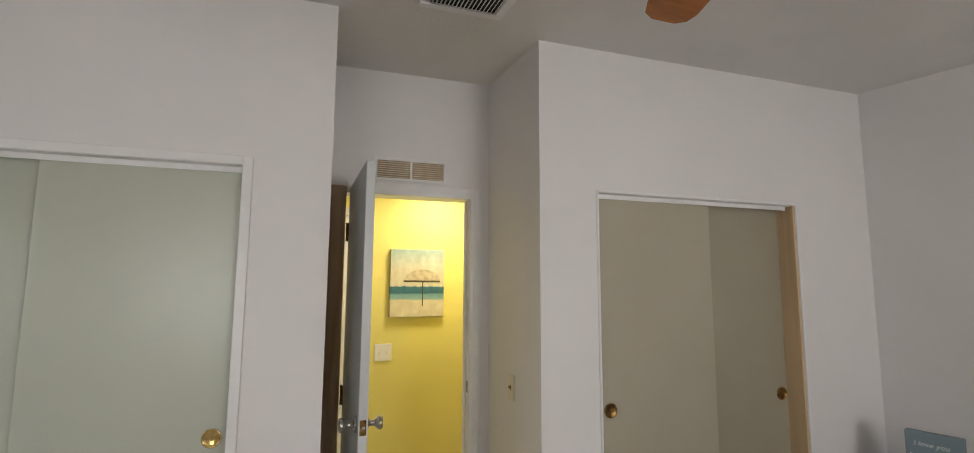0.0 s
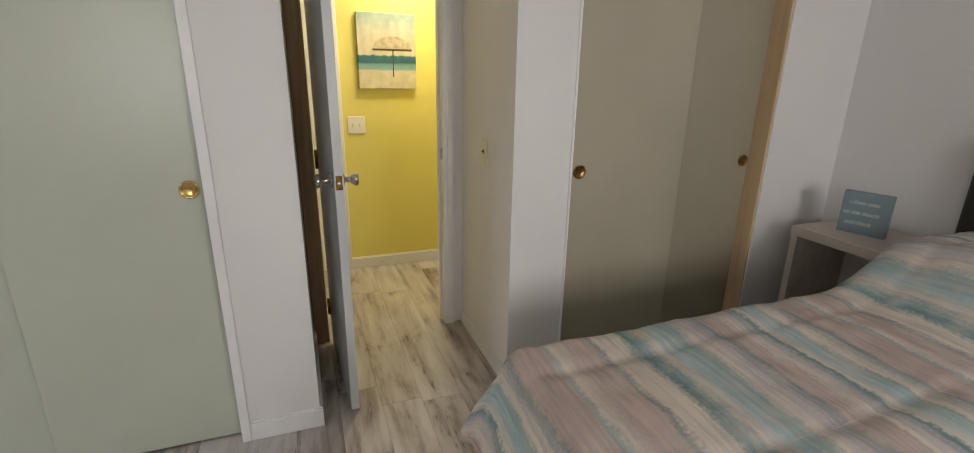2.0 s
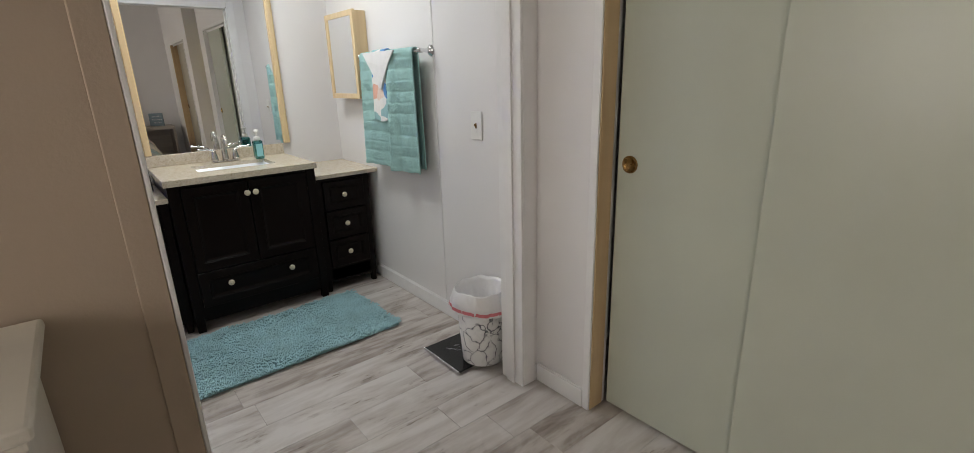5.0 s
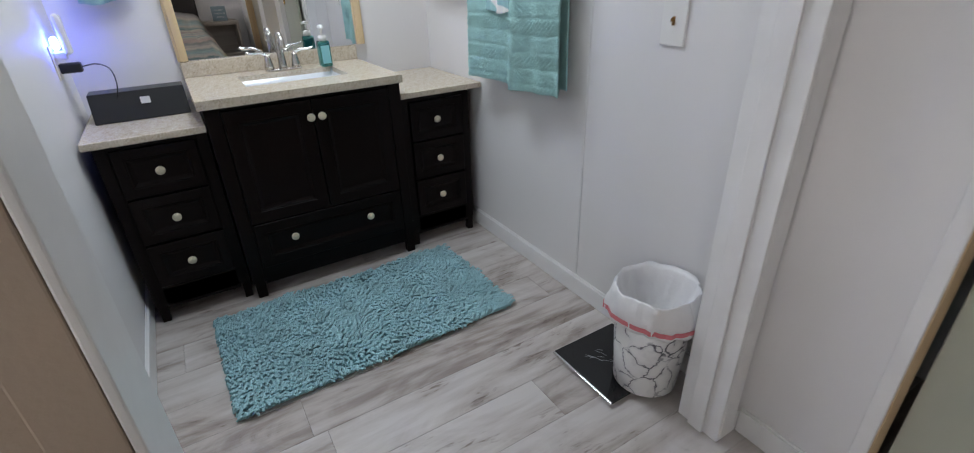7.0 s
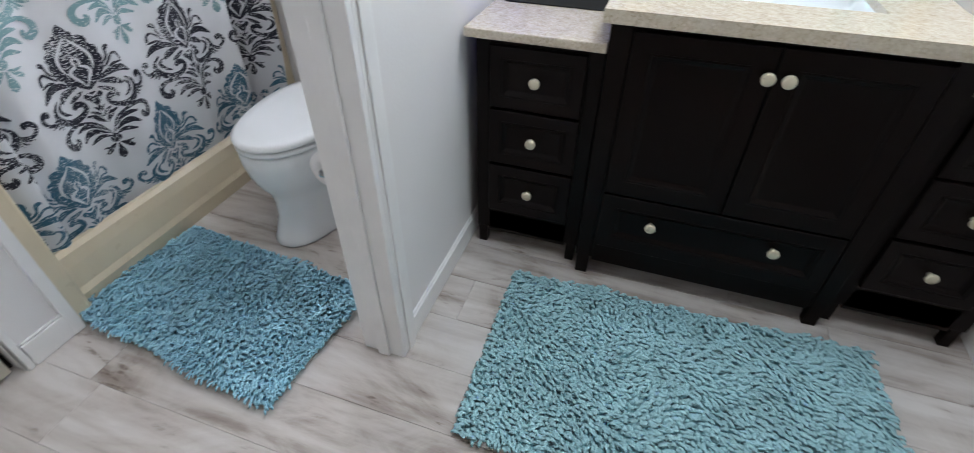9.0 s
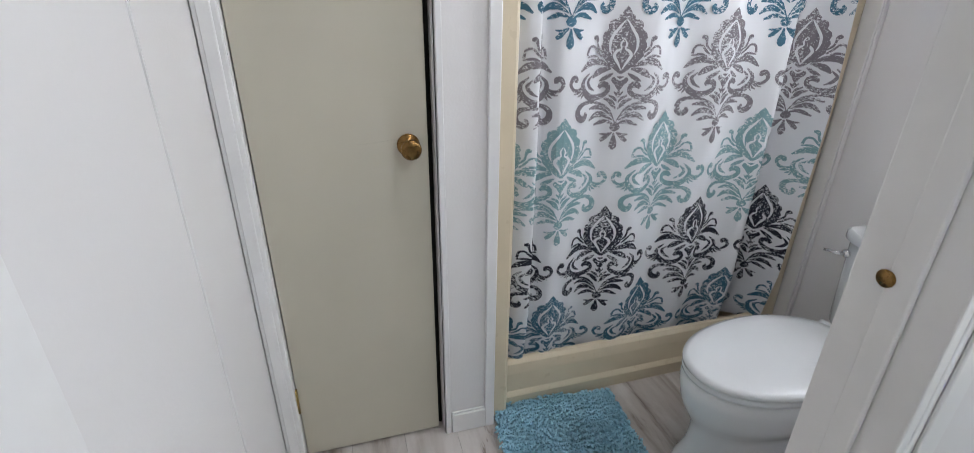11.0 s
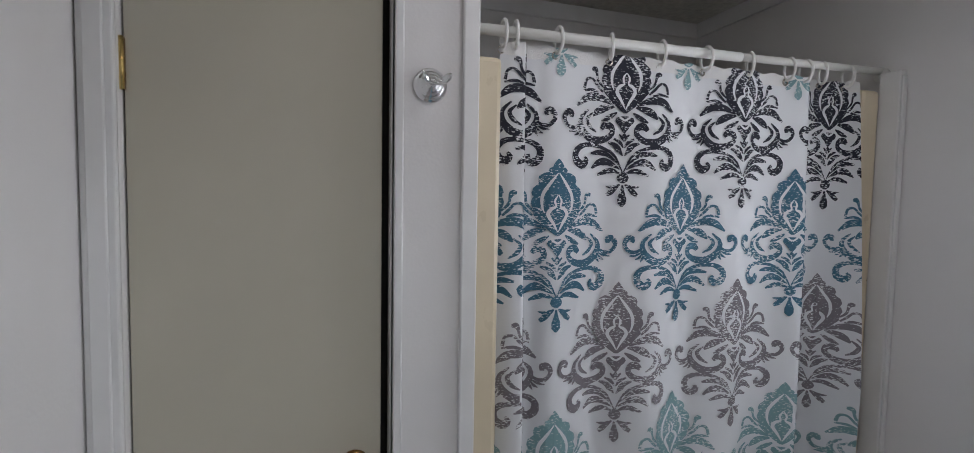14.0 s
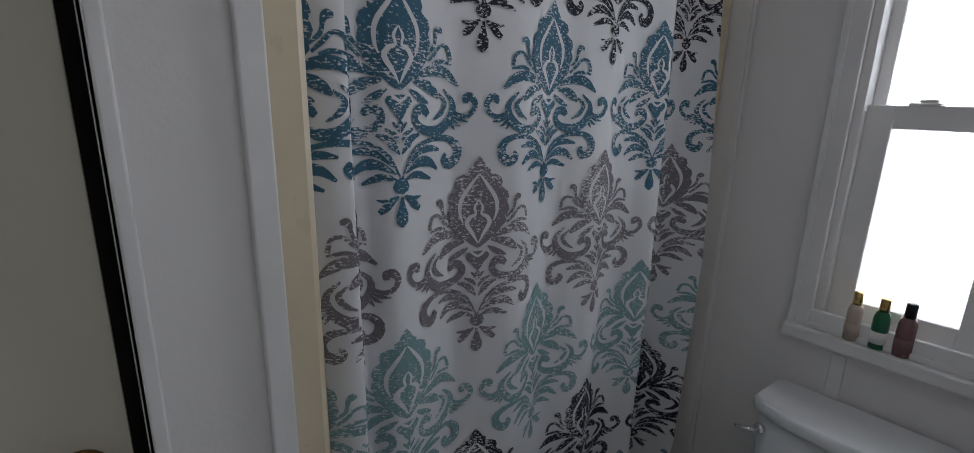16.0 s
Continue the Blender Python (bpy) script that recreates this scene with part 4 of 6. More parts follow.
# antique white dresser beside the opening
DX0, DX1, DY0, DY1, DTZ = XB1 + 0.018, -1.325, -0.62, 0.625, 0.868
dz = thing("dresser", (-1.56, 0.0, 0), "antique white dresser with a moulded top", "dresser")
part("top", box((DX0, DY0, DTZ - 0.028), (DX1, DY1, DTZ), 0.010, seg=3), FURNWHITE, dz)
part("moulding", boxes([((DX0, DY0 + 0.012, DTZ - 0.05), (DX1 - 0.014, DY1 - 0.012, DTZ - 0.028)), ((DX0, DY0 + 0.026, DTZ - 0.07), (DX1 - 0.028, DY1 - 0.026, DTZ - 0.05))], 0.006), FURNWHITE, dz)
part("body", box((DX0, DY0 + 0.035, 0.06), (DX1 - 0.04, DY1 - 0.035, DTZ - 0.07), 0.004), FURNWHITE, dz)
part("plinth", box((DX0, DY0 + 0.02, 0), (DX1 - 0.025, DY1 - 0.02, 0.07), 0.006), FURNWHITE, dz)
for ly in (DY0 + 0.03, DY1 - 0.095):
    part("corner_post", box((DX1 - 0.05, ly, 0.07), (DX1 - 0.026, ly + 0.065, DTZ - 0.07), 0.008), FURNWHITE, dz)
for r in range(3):
    for c in range(2):
        y0 = DY0 + 0.11 + c * 0.52
        z0 = 0.11 + r * 0.225
        d = part("drawer", box((DX1 - 0.042, y0, z0), (DX1 - 0.022, y0 + 0.50, z0 + 0.205), 0.006), FURNWHITE, dz)
        part("drawer_panel", box((DX1 - 0.024, y0 + 0.04, z0 + 0.035), (DX1 - 0.016, y0 + 0.46, z0 + 0.17), 0.006), FURNWHITE, d)
        for ky in (0.14, 0.36):
            part("knob", lathe([(0.006, 0), (0.006, 0.012), (0.014, 0.018), (0.012, 0.026), (0.001, 0.028)], (DX1 - 0.017, y0 + ky, z0 + 0.10), "x", 16), OLDBRASS, d)

# ceiling register and fan
cv = thing("ceiling_vent", (0.40, 2.0, ceil_z(2.0) - 0.01), "white metal ceiling air register", "vent")
tilt = Matrix.Translation((0.405, 1.915, ceil_z(1.915))) @ Matrix.Rotation(math.atan(0.09), 4, "X")


def tilted(bm):
    bm.transform(tilt)
    return bm


part("frame", tilted(boxes([((-0.165, -0.14, -0.012), (0.165, -0.105, -0.001)), ((-0.165, 0.105, -0.012), (0.165, 0.14, -0.001)), ((-0.13, -0.105, -0.012), (-0.13, 0.105, -0.001)), ((0.13, -0.105, -0.012), (0.165, 0.105, -0.001))], 0.003)), TRIM, cv)
part("backing", tilted(box((-0.13, -0.105, -0.003), (0.165, 0.105, -0.001))), DARK, cv)
for k in range(17):
    bm = box((-0.0015, -0.104, -0.008), (0.0015, 0.104, 0.006))
    bm.transform(Matrix.Translation((-0.122 + k * 0.0153, 0, -0.010)) @ Matrix.Rotation(radians(35), 4, "Y"))
    part("slat", tilted(bm), TRIM, cv)

fan = thing("ceiling_fan", (0.60, 0.70, 2.2), "ceiling fan with orange oak blades", "ceiling fan")
FX, FYC, FZ = 0.60, 0.70, 2.26
part("canopy", lathe([(0.07, ceil_z(FYC) - FZ - 0.004), (0.065, 0.20), (0.02, 0.17), (0.001, 0.17)], (FX, FYC, FZ)), BRASS, fan)
part("rod", tube([(FX, FYC, FZ + 0.04), (FX, FYC, FZ + 0.19)], 0.012), BRASS, fan)
part("motor", lathe([(0.001, -0.10), (0.06, -0.095), (0.09, -0.06), (0.105, -0.02), (0.105, 0.03), (0.06, 0.055), (0.001, 0.06)], (FX, FYC, FZ)), BRASS, fan)
ang0 = radians(75)
for k in range(4):
    bm = bmesh.new()
    prof = [(0.16, 0.045), (0.22, 0.058), (0.45, 0.066), (0.58, 0.066), (0.62, 0.056), (0.64, 0.03)]
    pts = [(r, w) for r, w in prof] + [(r, -w) for r, w in reversed(prof)]
    top = [bm.verts.new((r, w, 0.004)) for r, w in pts]
    bot = [bm.verts.new((r, w, -0.004)) for r, w in pts]
    bm.faces.new(top)
    bm.faces.new(bot[::-1])
    for i in range(len(pts)):
        bm.faces.new((top[i], bot[i], bot[(i + 1) % len(pts)], top[(i + 1) % len(pts)]))
    m = Matrix.Translation((FX, FYC, FZ)) @ Matrix.Rotation(ang0 + k * math.pi / 2, 4, "Z") @ Matrix.Rotation(radians(11), 4, "X")
    bm.transform(m)
    bl = part("blade", bm, OAKFAN, fan)
    bm = box((0.09, -0.018, -0.010), (0.22, 0.018, -0.004), 0.003)
    bm.transform(m)
    part("blade_arm", bm, BRASS, bl)


# windows
def sash_window(name, x_of, lo, hi, sill, head, meet, normal_sign, glass_mat, axis, label):
    """A hung window in a wall across the given axis; the room is on the normal's side."""
    w = thing(name, ((x_of, (lo + hi) / 2, sill) if axis == "x" else ((lo + hi) / 2, x_of, sill)), label, "window", kind="structure")

    def bx(a, b, z0, z1, d0, d1, bev=0.003):
        q = sorted((x_of - normal_sign * d0, x_of - normal_sign * d1))
        return ((q[0], a, z0), (q[1], b, z1)) if axis == "x" else ((a, q[0], z0), (b, q[1], z1))

    def frame_of(a, b, z0, z1, wd, d0, d1):
        return [bx(a, a + wd, z0, z1, d0, d1), bx(b - wd, b, z0, z1, d0, d1), bx(a + wd, b - wd, z0, z0 + wd, d0, d1), bx(a + wd, b - wd, z1 - wd, z1, d0, d1)]
    part("window_frame", boxes(frame_of(lo, hi, sill, head, 0.022, 0.004, 0.10), 0.002), TRIM, w)
    part("window_trim", boxes(frame_of(lo - 0.05, hi + 0.05, sill - 0.012, head + 0.05, 0.052, -0.014, -0.001) + frame_of(lo - 0.05, hi + 0.05, sill - 0.012, head + 0.05, 0.016, -0.020, -0.014), 0.003), TRIM, w)
    part("window_sill", boxes([bx(lo - 0.055, hi + 0.055, sill - 0.050, sill - 0.012, -0.036, -0.001)], 0.006), TRIM, w)
    up = part("upper_sash", boxes(frame_of(lo + 0.022, hi - 0.022, meet - 0.01, head - 0.022, 0.028, 0.062, 0.088), 0.002), TRIM, w)
    dn = part("lower_sash", boxes(frame_of(lo + 0.022, hi - 0.022, sill + 0.022, meet + 0.022, 0.056, 0.030, 0.058), 0.002), TRIM, w)
    for pn, par, z0, z1, d in (("pane", up, meet + 0.01, head - 0.045, 0.074), ("pane", dn, sill + 0.06, meet - 0.018, 0.044)):
        g = part(pn, boxes([bx(lo + 0.045, hi - 0.045, z0, z1, d - 0.002, d + 0.002)]), glass_mat, par, "frosted glass pane")
        g.visible_shadow = False
    for c in (0.36, 0.72):
        q = lo + (hi - lo) * c
        part("latch", boxes([bx(q - 0.03, q + 0.03, meet + 0.022, meet + 0.028, 0.024, 0.058), bx(q - 0.012, q + 0.022, meet + 0.028, meet + 0.036, 0.032, 0.050)], 0.002), PLASTIC, dn)
    return w


# unseen window, added to go with the bedroom fill light
sash_window("window_3", YS, 0.95, 1.95, 0.95, 2.05, 1.5, 1, glass_material("clear_glass", 0.02), "y", "white hung bedroom window out of view")
sash_window("window_1", YS, -1.75, -0.75, 0.95, 2.05, 1.5, 1, glass_material("clear_glass", 0.02), "y", "white hung bedroom window out of view")


# ---- bathroom things ----
def cab_knob(place, parent):
    return part("knob", lathe([(0.007, 0), (0.006, 0.010), (0.010, 0.014), (0.0165, 0.019), (0.0165, 0.024), (0.013, 0.027), (0.001, 0.0275)], place, "x", 22), KNOBMAT, parent, "cream satin knob")


def shaker(name, x, y0, y1, z0, z1, parent, rail=0.045):
    """A framed front with a sunk, bevelled centre panel; it faces +x."""
    bm, rows = bmesh.new(), []
    for dx, m in ((0.0, 0.0), (0.016, 0.0), (0.018, 0.002), (0.018, rail - 0.002), (0.016, rail)):
        rows.append([bm.verts.new((x + dx, y, z)) for y, z in ((y0 + m, z0 + m), (y1 - m, z0 + m), (y1 - m, z1 - m), (y0 + m, z1 - m))])
    for a, c in zip(rows, rows[1:]):
        for k in range(4):
            bm.faces.new((a[k], a[(k + 1) % 4], c[(k + 1) % 4], c[k]))
    fr = part(name, bm, ESPRESSO, parent)
    ridge, rings = bmesh.new(), []
    for dx, m in ((0.0155, rail - 0.001), (0.0165, rail + 0.004), (0.013, rail + 0.008), (0.008, rail + 0.016), (0.007, rail + 0.020)):
        rings.append([ridge.verts.new((x + dx, y, z)) for y, z in ((y0 + m, z0 + m), (y1 - m, z0 + m), (y1 - m, z1 - m), (y0 + m, z1 - m))])
    for a, c in zip(rings, rings[1:]):
        for k in range(4):
            ridge.faces.new((a[k], a[(k + 1) % 4], c[(k + 1) % 4], c[k]))
    ridge.faces.new(rings[-1])
    part("panel", ridge, ESPRESSO, fr)
    return fr


def tapered_leg(y0, y1, x, top, parent):
    bm = box((x - 0.045, y0, 0), (x, y1, top), 0.002)
    for v in bm.verts:
        if v.co.z < 0.02:
            c = Vector((x - 0.0225, (y0 + y1) / 2, v.co.z))
            v.co = c + (v.co - c) * 0.72
    return part("leg", bm, ESPRESSO, parent)


FS, FC = -3.432, -3.392                     # faces of the side units and of the middle unit


def side_unit(y0, y1, ky, label):
    c = thing("drawer_cabinet", ((FS + XW) / 2, (y0 + y1) / 2, 0), label, "cabinet", group="drawer cabinets beside the vanity")
    part("body", box((XW + 0.004, y0, 0.075), (FS - 0.002, y1, 0.765), 0.002), ESPRESSO, c)
    for a, b in ((y0, y0 + 0.042), (y1 - 0.042, y1)):
        tapered_leg(a, b, FS + 0.002, 0.762, c)
        part("back_leg", box((XW + 0.01, a, 0), (XW + 0.05, b, 0.075), 0.002), ESPRESSO, c)
    part("apron", box((FS - 0.02, y0 + 0.042, 0.062), (FS - 0.002, y1 - 0.042, 0.155), 0.004), ESPRESSO, c)
    for z in (0.651, 0.457, 0.262):
        d = shaker("drawer", FS - 0.004, y0 + 0.046, y1 - 0.046, z - 0.092, z + 0.092, c, 0.036)
        cab_knob((FS + 0.003, ky, z), d)
    return c


side_unit(0.692, 1.058, 0.874, "espresso drawer cabinet with three cream knobs")
side_unit(1.845, 2.210, 2.024, "espresso drawer cabinet with three cream knobs")
van = thing("vanity_cabinet", ((FC + XW) / 2, 1.45, 0), "espresso vanity cabinet with two doors over a drawer", "cabinet")
part("body", boxes([((XW + 0.004, 1.063, 0.075), (FC - 0.003, 1.840, 0.735)), ((XW + 0.004, 1.063, 0.735), (FC - 0.003, 1.085, 0.853)), ((XW + 0.004, 1.818, 0.735), (FC - 0.003, 1.840, 0.853)), ((FC - 0.03, 1.085, 0.735), (FC - 0.003, 1.818, 0.853))], 0.001), ESPRESSO, van)
for a, b in ((1.062, 1.118), (1.785, 1.841)):
    tapered_leg(a, b, FC + 0.006, 0.855, van)
part("apron", box((FC - 0.02, 1.118, 0.062), (FC - 0.002, 1.785, 0.145), 0.004), ESPRESSO, van)
part("top_rail", box((FC - 0.02, 1.118, 0.835), (FC - 0.001, 1.785, 0.853), 0.002), ESPRESSO, van)
for y0, y1, ky in ((1.121, 1.449, 1.437), (1.453, 1.782, 1.482)):
    d = shaker("door", FC - 0.004, y0, y1, 0.358, 0.834, van, 0.05)
    cab_knob((FC + 0.014, ky, 0.766), d)
d = shaker("drawer", FC - 0.004, 1.121, 1.782, 0.148, 0.352, van, 0.045)
for ky in (1.276, 1.621):
    cab_knob((FC + 0.004, ky, 0.265), d)
tagged(part("countertop", boxes([((XW + 0.002, 0.670, 0.765), (FS + 0.042, 1.060, 0.792))], 0.004), STONE), "speckled beige stone top on the low cabinet", "countertop", "low countertops")
tagged(part("countertop", boxes([((XW + 0.002, 1.843, 0.770), (FS + 0.042, 2.262, 0.797))], 0.004), STONE), "speckled beige stone top on the low cabinet", "countertop", "low countertops")

# middle top with the sink hole
SX0, SX1, SY0, SY1 = -3.795, -3.525, 1.245, 1.665
tagged(part("countertop", boxes([((XW + 0.002, 1.045, 0.855), (SX0, 1.842, 0.888)), ((SX1, 1.045, 0.855), (FC + 0.048, 1.842, 0.888)), ((SX0, 1.045, 0.855), (SX1, SY0, 0.888)), ((SX0, SY1, 0.855), (SX1, 1.842, 0.888))]), STONE), "speckled beige stone vanity top with backsplash", "countertop")
part("backsplash", box((XW + 0.002, 1.045, 0.888), (XW + 0.024, 1.842, 0.955), 0.003), STONE, bpy.data.objects["countertop.002"])
sink = thing("sink", (-3.66, 1.455, 0.72), "white rectangular undermount sink", "sink")


def basin(u, v):
    x, y = SX0 - 0.004 + u * (SX1 - SX0 + 0.008), SY0 - 0.004 + v * (SY1 - SY0 + 0.008)
    e = min(min(u, 1 - u) * (SX1 - SX0), min(v, 1 - v) * (SY1 - SY0))
    return (x, y, 0.884 - 0.118 * min(1, e / 0.07) ** 0.45)


thicken(part("basin", grid_sheet(28, 36, basin), CERAMIC, sink), 0.006)
part("drain", lathe([(0.020, 0), (0.021, 0.003), (0.012, 0.004), (0.001, 0.002)], (-3.66, 1.455, 0.757)), CHROME, sink)
fc = thing("faucet", (-3.84, 1.455, 0.888), "brushed nickel gooseneck faucet with two levers", "faucet")
part("base_plate", box((-3.866, 1.375, 0.888), (-3.816, 1.535, 0.897), 0.004), NICKEL, fc)
part("spout", tube(curve_points([(-3.842, 1.455, 0.895), (-3.842, 1.455, 0.97), (-3.835, 1.455, 1.025), (-3.805, 1.455, 1.048), (-3.765, 1.455, 1.035), (-3.748, 1.455, 0.995)], 26), [0.020 - 0.009 * min(1, k / 12) for k in range(26)], 14), NICKEL, fc)
for y, s in ((1.395, -1), (1.515, 1)):
    hd = part("handle", lathe([(0.022, 0), (0.020, 0.02), (0.014, 0.05), (0.012, 0.068), (0.001, 0.072)], (-3.842, y, 0.893)), NICKEL, fc)
    part("lever", tube(curve_points([(-3.842, y, 0.958), (-3.835, y + s * 0.03, 0.972), (-3.825, y + s * 0.065, 0.972), (-3.82, y + s * 0.09, 0.980)], 10), [0.008, 0.008, 0.0075, 0.007, 0.0065, 0.006, 0.0065, 0.007, 0.0065, 0.004], 8), CHROME, hd)
sp = thing("soap_dispenser", (-3.80, 1.645, 0.888), "teal glass soap bottle with a white pump", "soap bottle")
bt = part("bottle", box((-3.825, 1.618, 0.888), (-3.772, 1.672, 1.005), 0.010, seg=3), TEALGLASS, sp)
part("label", boxes([((-3.7705, 1.626, 0.905), (-3.7698, 1.664, 0.985))]), mat("aqua_label", (0.25, 0.55, 0.58), 0.5, bump=0.0), bt)
part("collar", lathe([(0.018, 0), (0.018, 0.022), (0.010, 0.026)], (-3.798, 1.645, 1.004)), PLASTIC, sp)
pm = part("pump", lathe([(0.005, 0), (0.005, 0.03), (0.014, 0.032), (0.013, 0.044), (0.001, 0.046)], (-3.798, 1.645, 1.028)), PLASTIC, sp)
part("nozzle", tube([(-3.798, 1.645, 1.066), (-3.765, 1.640, 1.066), (-3.757, 1.639, 1.058)], 0.0055), PLASTIC, pm)

# big mirror
MY0, MY1, MZ0, MZ1 = 1.040, 1.893, 0.957, 2.02
mi = thing("wall_mirror", (XW + 0.01, 1.47, MZ0), "large vanity mirror in a pale maple frame", "mirror")
part("glass", box((XW + 0.003, MY0 + 0.02, MZ0), (XW + 0.010, MY1 - 0.02, MZ1 - 0.02)), MIRROR, mi)
for a, b in (((MY0, MZ0), (MY0 + 0.042, MZ1)), ((MY1 - 0.042, MZ0), (MY1, MZ1)), ((MY0 + 0.042, MZ1 - 0.042), (MY1 - 0.042, MZ1))):
    part("frame_rail", boxes([((XW + 0.002, a[0], a[1]), (XW + 0.022, b[0], b[1])), ((XW + 0.022, a[0] + 0.008, a[1]), (XW + 0.030, b[0] - 0.008, b[1]))], 0.003), MAPLE, mi)

# mirrored medicine cabinet
mc = thing("medicine_cabinet", (-3.57, BN - 0.05, 1.24), "small mirrored medicine cabinet in a maple frame", "cabinet")
CX0, CX1, CZ0, CZ1, CY = -3.775, -3.36, 1.243, 1.765, 2.172
part("body", box((CX0 + 0.006, CY + 0.020, CZ0 + 0.006), (CX1 - 0.006, BN - 0.001, CZ1 - 0.006), 0.002), MAPLE, mc)
dm = part("door", boxes([((CX0, CY, CZ0), (CX0 + 0.032, CY + 0.02, CZ1)), ((CX1 - 0.032, CY, CZ0), (CX1, CY + 0.02, CZ1)), ((CX0 + 0.032, CY, CZ0), (CX1 - 0.032, CY + 0.02, CZ0 + 0.032)), ((CX0 + 0.032, CY, CZ1 - 0.032), (CX1 - 0.032, CY + 0.02, CZ1))], 0.003), MAPLE, mc)
part("glass", box((CX0 + 0.03, CY + 0.007, CZ0 + 0.03), (CX1 - 0.03, CY + 0.012, CZ1 - 0.03)), MIRROR, dm)


# towel bar and towels
def rosette(place, axis, parent):
    return part("rosette", lathe([(0.030, 0), (0.030, 0.004), (0.025, 0.007), (0.024, 0.011), (0.018, 0.014), (0.011, 0.022), (0.009, 0.05), (0.013, 0.058), (0.013, 0.078), (0.006, 0.084), (0.001, 0.085)], place, axis, 28), CHROME, parent)


TBY, TBZ = BN - 0.07, 1.492
tb = thing("towel_bar", (-3.0, TBY, TBZ), "chrome towel bar on the white wall", "towel bar")
part("bar", tube([(-3.352, TBY, TBZ), (-2.66, TBY, TBZ)], 0.008), CHROME, tb)
for x in (-3.345, -2.665):
    rosette((x, BN - 0.001, TBZ), "-y", tb)


def hung_towel(name, x0, x1, z_front, z_back, y_bar, z_bar, r, material, label, amp, band=True, seed=0.0):
    """Cloth over a bar along x: front half, turn, back half, with soft vertical folds."""
    hf, hb2 = z_bar - z_front, z_bar - z_back

    def fn(u, v):
        x = x0 + (x1 - x0) * u
        s = v * (hf + hb2 + math.pi * r)
        if s < hf:
            y, z, k = y_bar - r, z_front + s, 1 - s / hf
        elif s < hf + math.pi * r:
            a = (s - hf) / r
            y, z, k = y_bar - r * math.cos(a), z_bar + r * math.sin(a), 0
        else:
            q = s - hf - math.pi * r
            y, z, k = y_bar + r * 0.9, z_bar - q, q / hb2
        fold = amp * k * (math.sin(u * 13 + seed) + 0.6 * math.sin(u * 23 + 1.3 + seed))
        sq = 1 + 0.05 * k * math.sin(u * 3.1 + seed) - 0.03 * (1 - k)
        x = (x0 + x1) / 2 + (x - (x0 + x1) / 2) * sq
        if band and s < hf:
            row, ph = divmod(z * 17.0, 1.0)
            fold += 0.004 * math.sin(u * 31 + 2 * z) * (0.4 + 0.6 * k) + 0.012 * math.exp(-((u - 0.52 - 0.08 * z) / 0.05) ** 2)
            slope = 1 if int(row) % 2 else -1
            proud = max(0.0, min(1.0, ph / 0.08, (0.86 - ph) / 0.08))
            y -= proud * (0.0022 + 0.0022 * math.sin((x + slope * z) * 330))
        z += 0.005 * k * math.sin(u * 7 + seed)
        return (x, y - fold, z)
    ob = part(name, grid_sheet(190, 330, fn), material)
    thicken(ob, 0.006, 0.0)
    return tagged(ob, label, "towel")


hung_towel("bath_towel", -3.325, -2.70, 0.850, 0.87, TBY, TBZ, 0.018, TOWEL, "aqua ribbed bath towel folded over the bar", 0.015)


def flower_print():
    m = mat("floral_cotton", (0.75, 0.72, 0.70), 0.9, bump=0.0)
    n, l, b = nodes_of(m)
    v = n.new("ShaderNodeTexVoronoi")
    v.inputs["Scale"].default_value = 16
    co = n.new("ShaderNodeTexCoord")
    l.new(co.outputs["Object"], v.inputs["Vector"])
    sep = n.new("ShaderNodeSeparateColor")
    l.new(v.outputs["Color"], sep.inputs[0])
    r = ramp_node(n, [(0.0, (0.76, 0.74, 0.72)), (0.45, (0.76, 0.74, 0.72)), (0.5, (0.30, 0.50, 0.52)), (0.6, (0.30, 0.50, 0.52)), (0.65, (0.75, 0.42, 0.32)), (0.8, (0.75, 0.60, 0.52)), (0.86, (0.10, 0.28, 0.55)), (1.0, (0.10, 0.28, 0.55))])
    r.color_ramp.interpolation = "CONSTANT"
    l.new(sep.outputs[0], r.inputs[0])
    l.new(r.outputs[0], b.inputs["Base Color"])
    return m


hung_towel("hand_towel", -3.155, -2.995, 1.125, 1.20, TBY, TBZ, 0.026, flower_print(), "white hand towel with a coral and blue floral print", 0.004, False, 1.0)
bm = bmesh.new()
flap = [(-3.235, 1.505), (-2.86, 1.505), (-2.93, 1.44), (-3.00, 1.36), (-3.045, 1.30), (-3.09, 1.33), (-3.14, 1.40), (-3.20, 1.47)]
fv = [bm.verts.new((x, TBY - 0.034 - 0.004 * math.sin(k), z)) for k, (x, z) in enumerate(flap)]
ctr = bm.verts.new((-3.05, TBY - 0.038, 1.43))
for k in range(len(fv)):
    bm.faces.new((fv[k], fv[(k + 1) % len(fv)], ctr))
bmesh.ops.subdivide_edges(bm, edges=bm.edges[:], cuts=3, use_grid_fill=True)
wc = tagged(part("washcloth", bm, WHITECLOTH), "white washcloth folded to a point over the towel", "towel")
thicken(wc, 0.006)

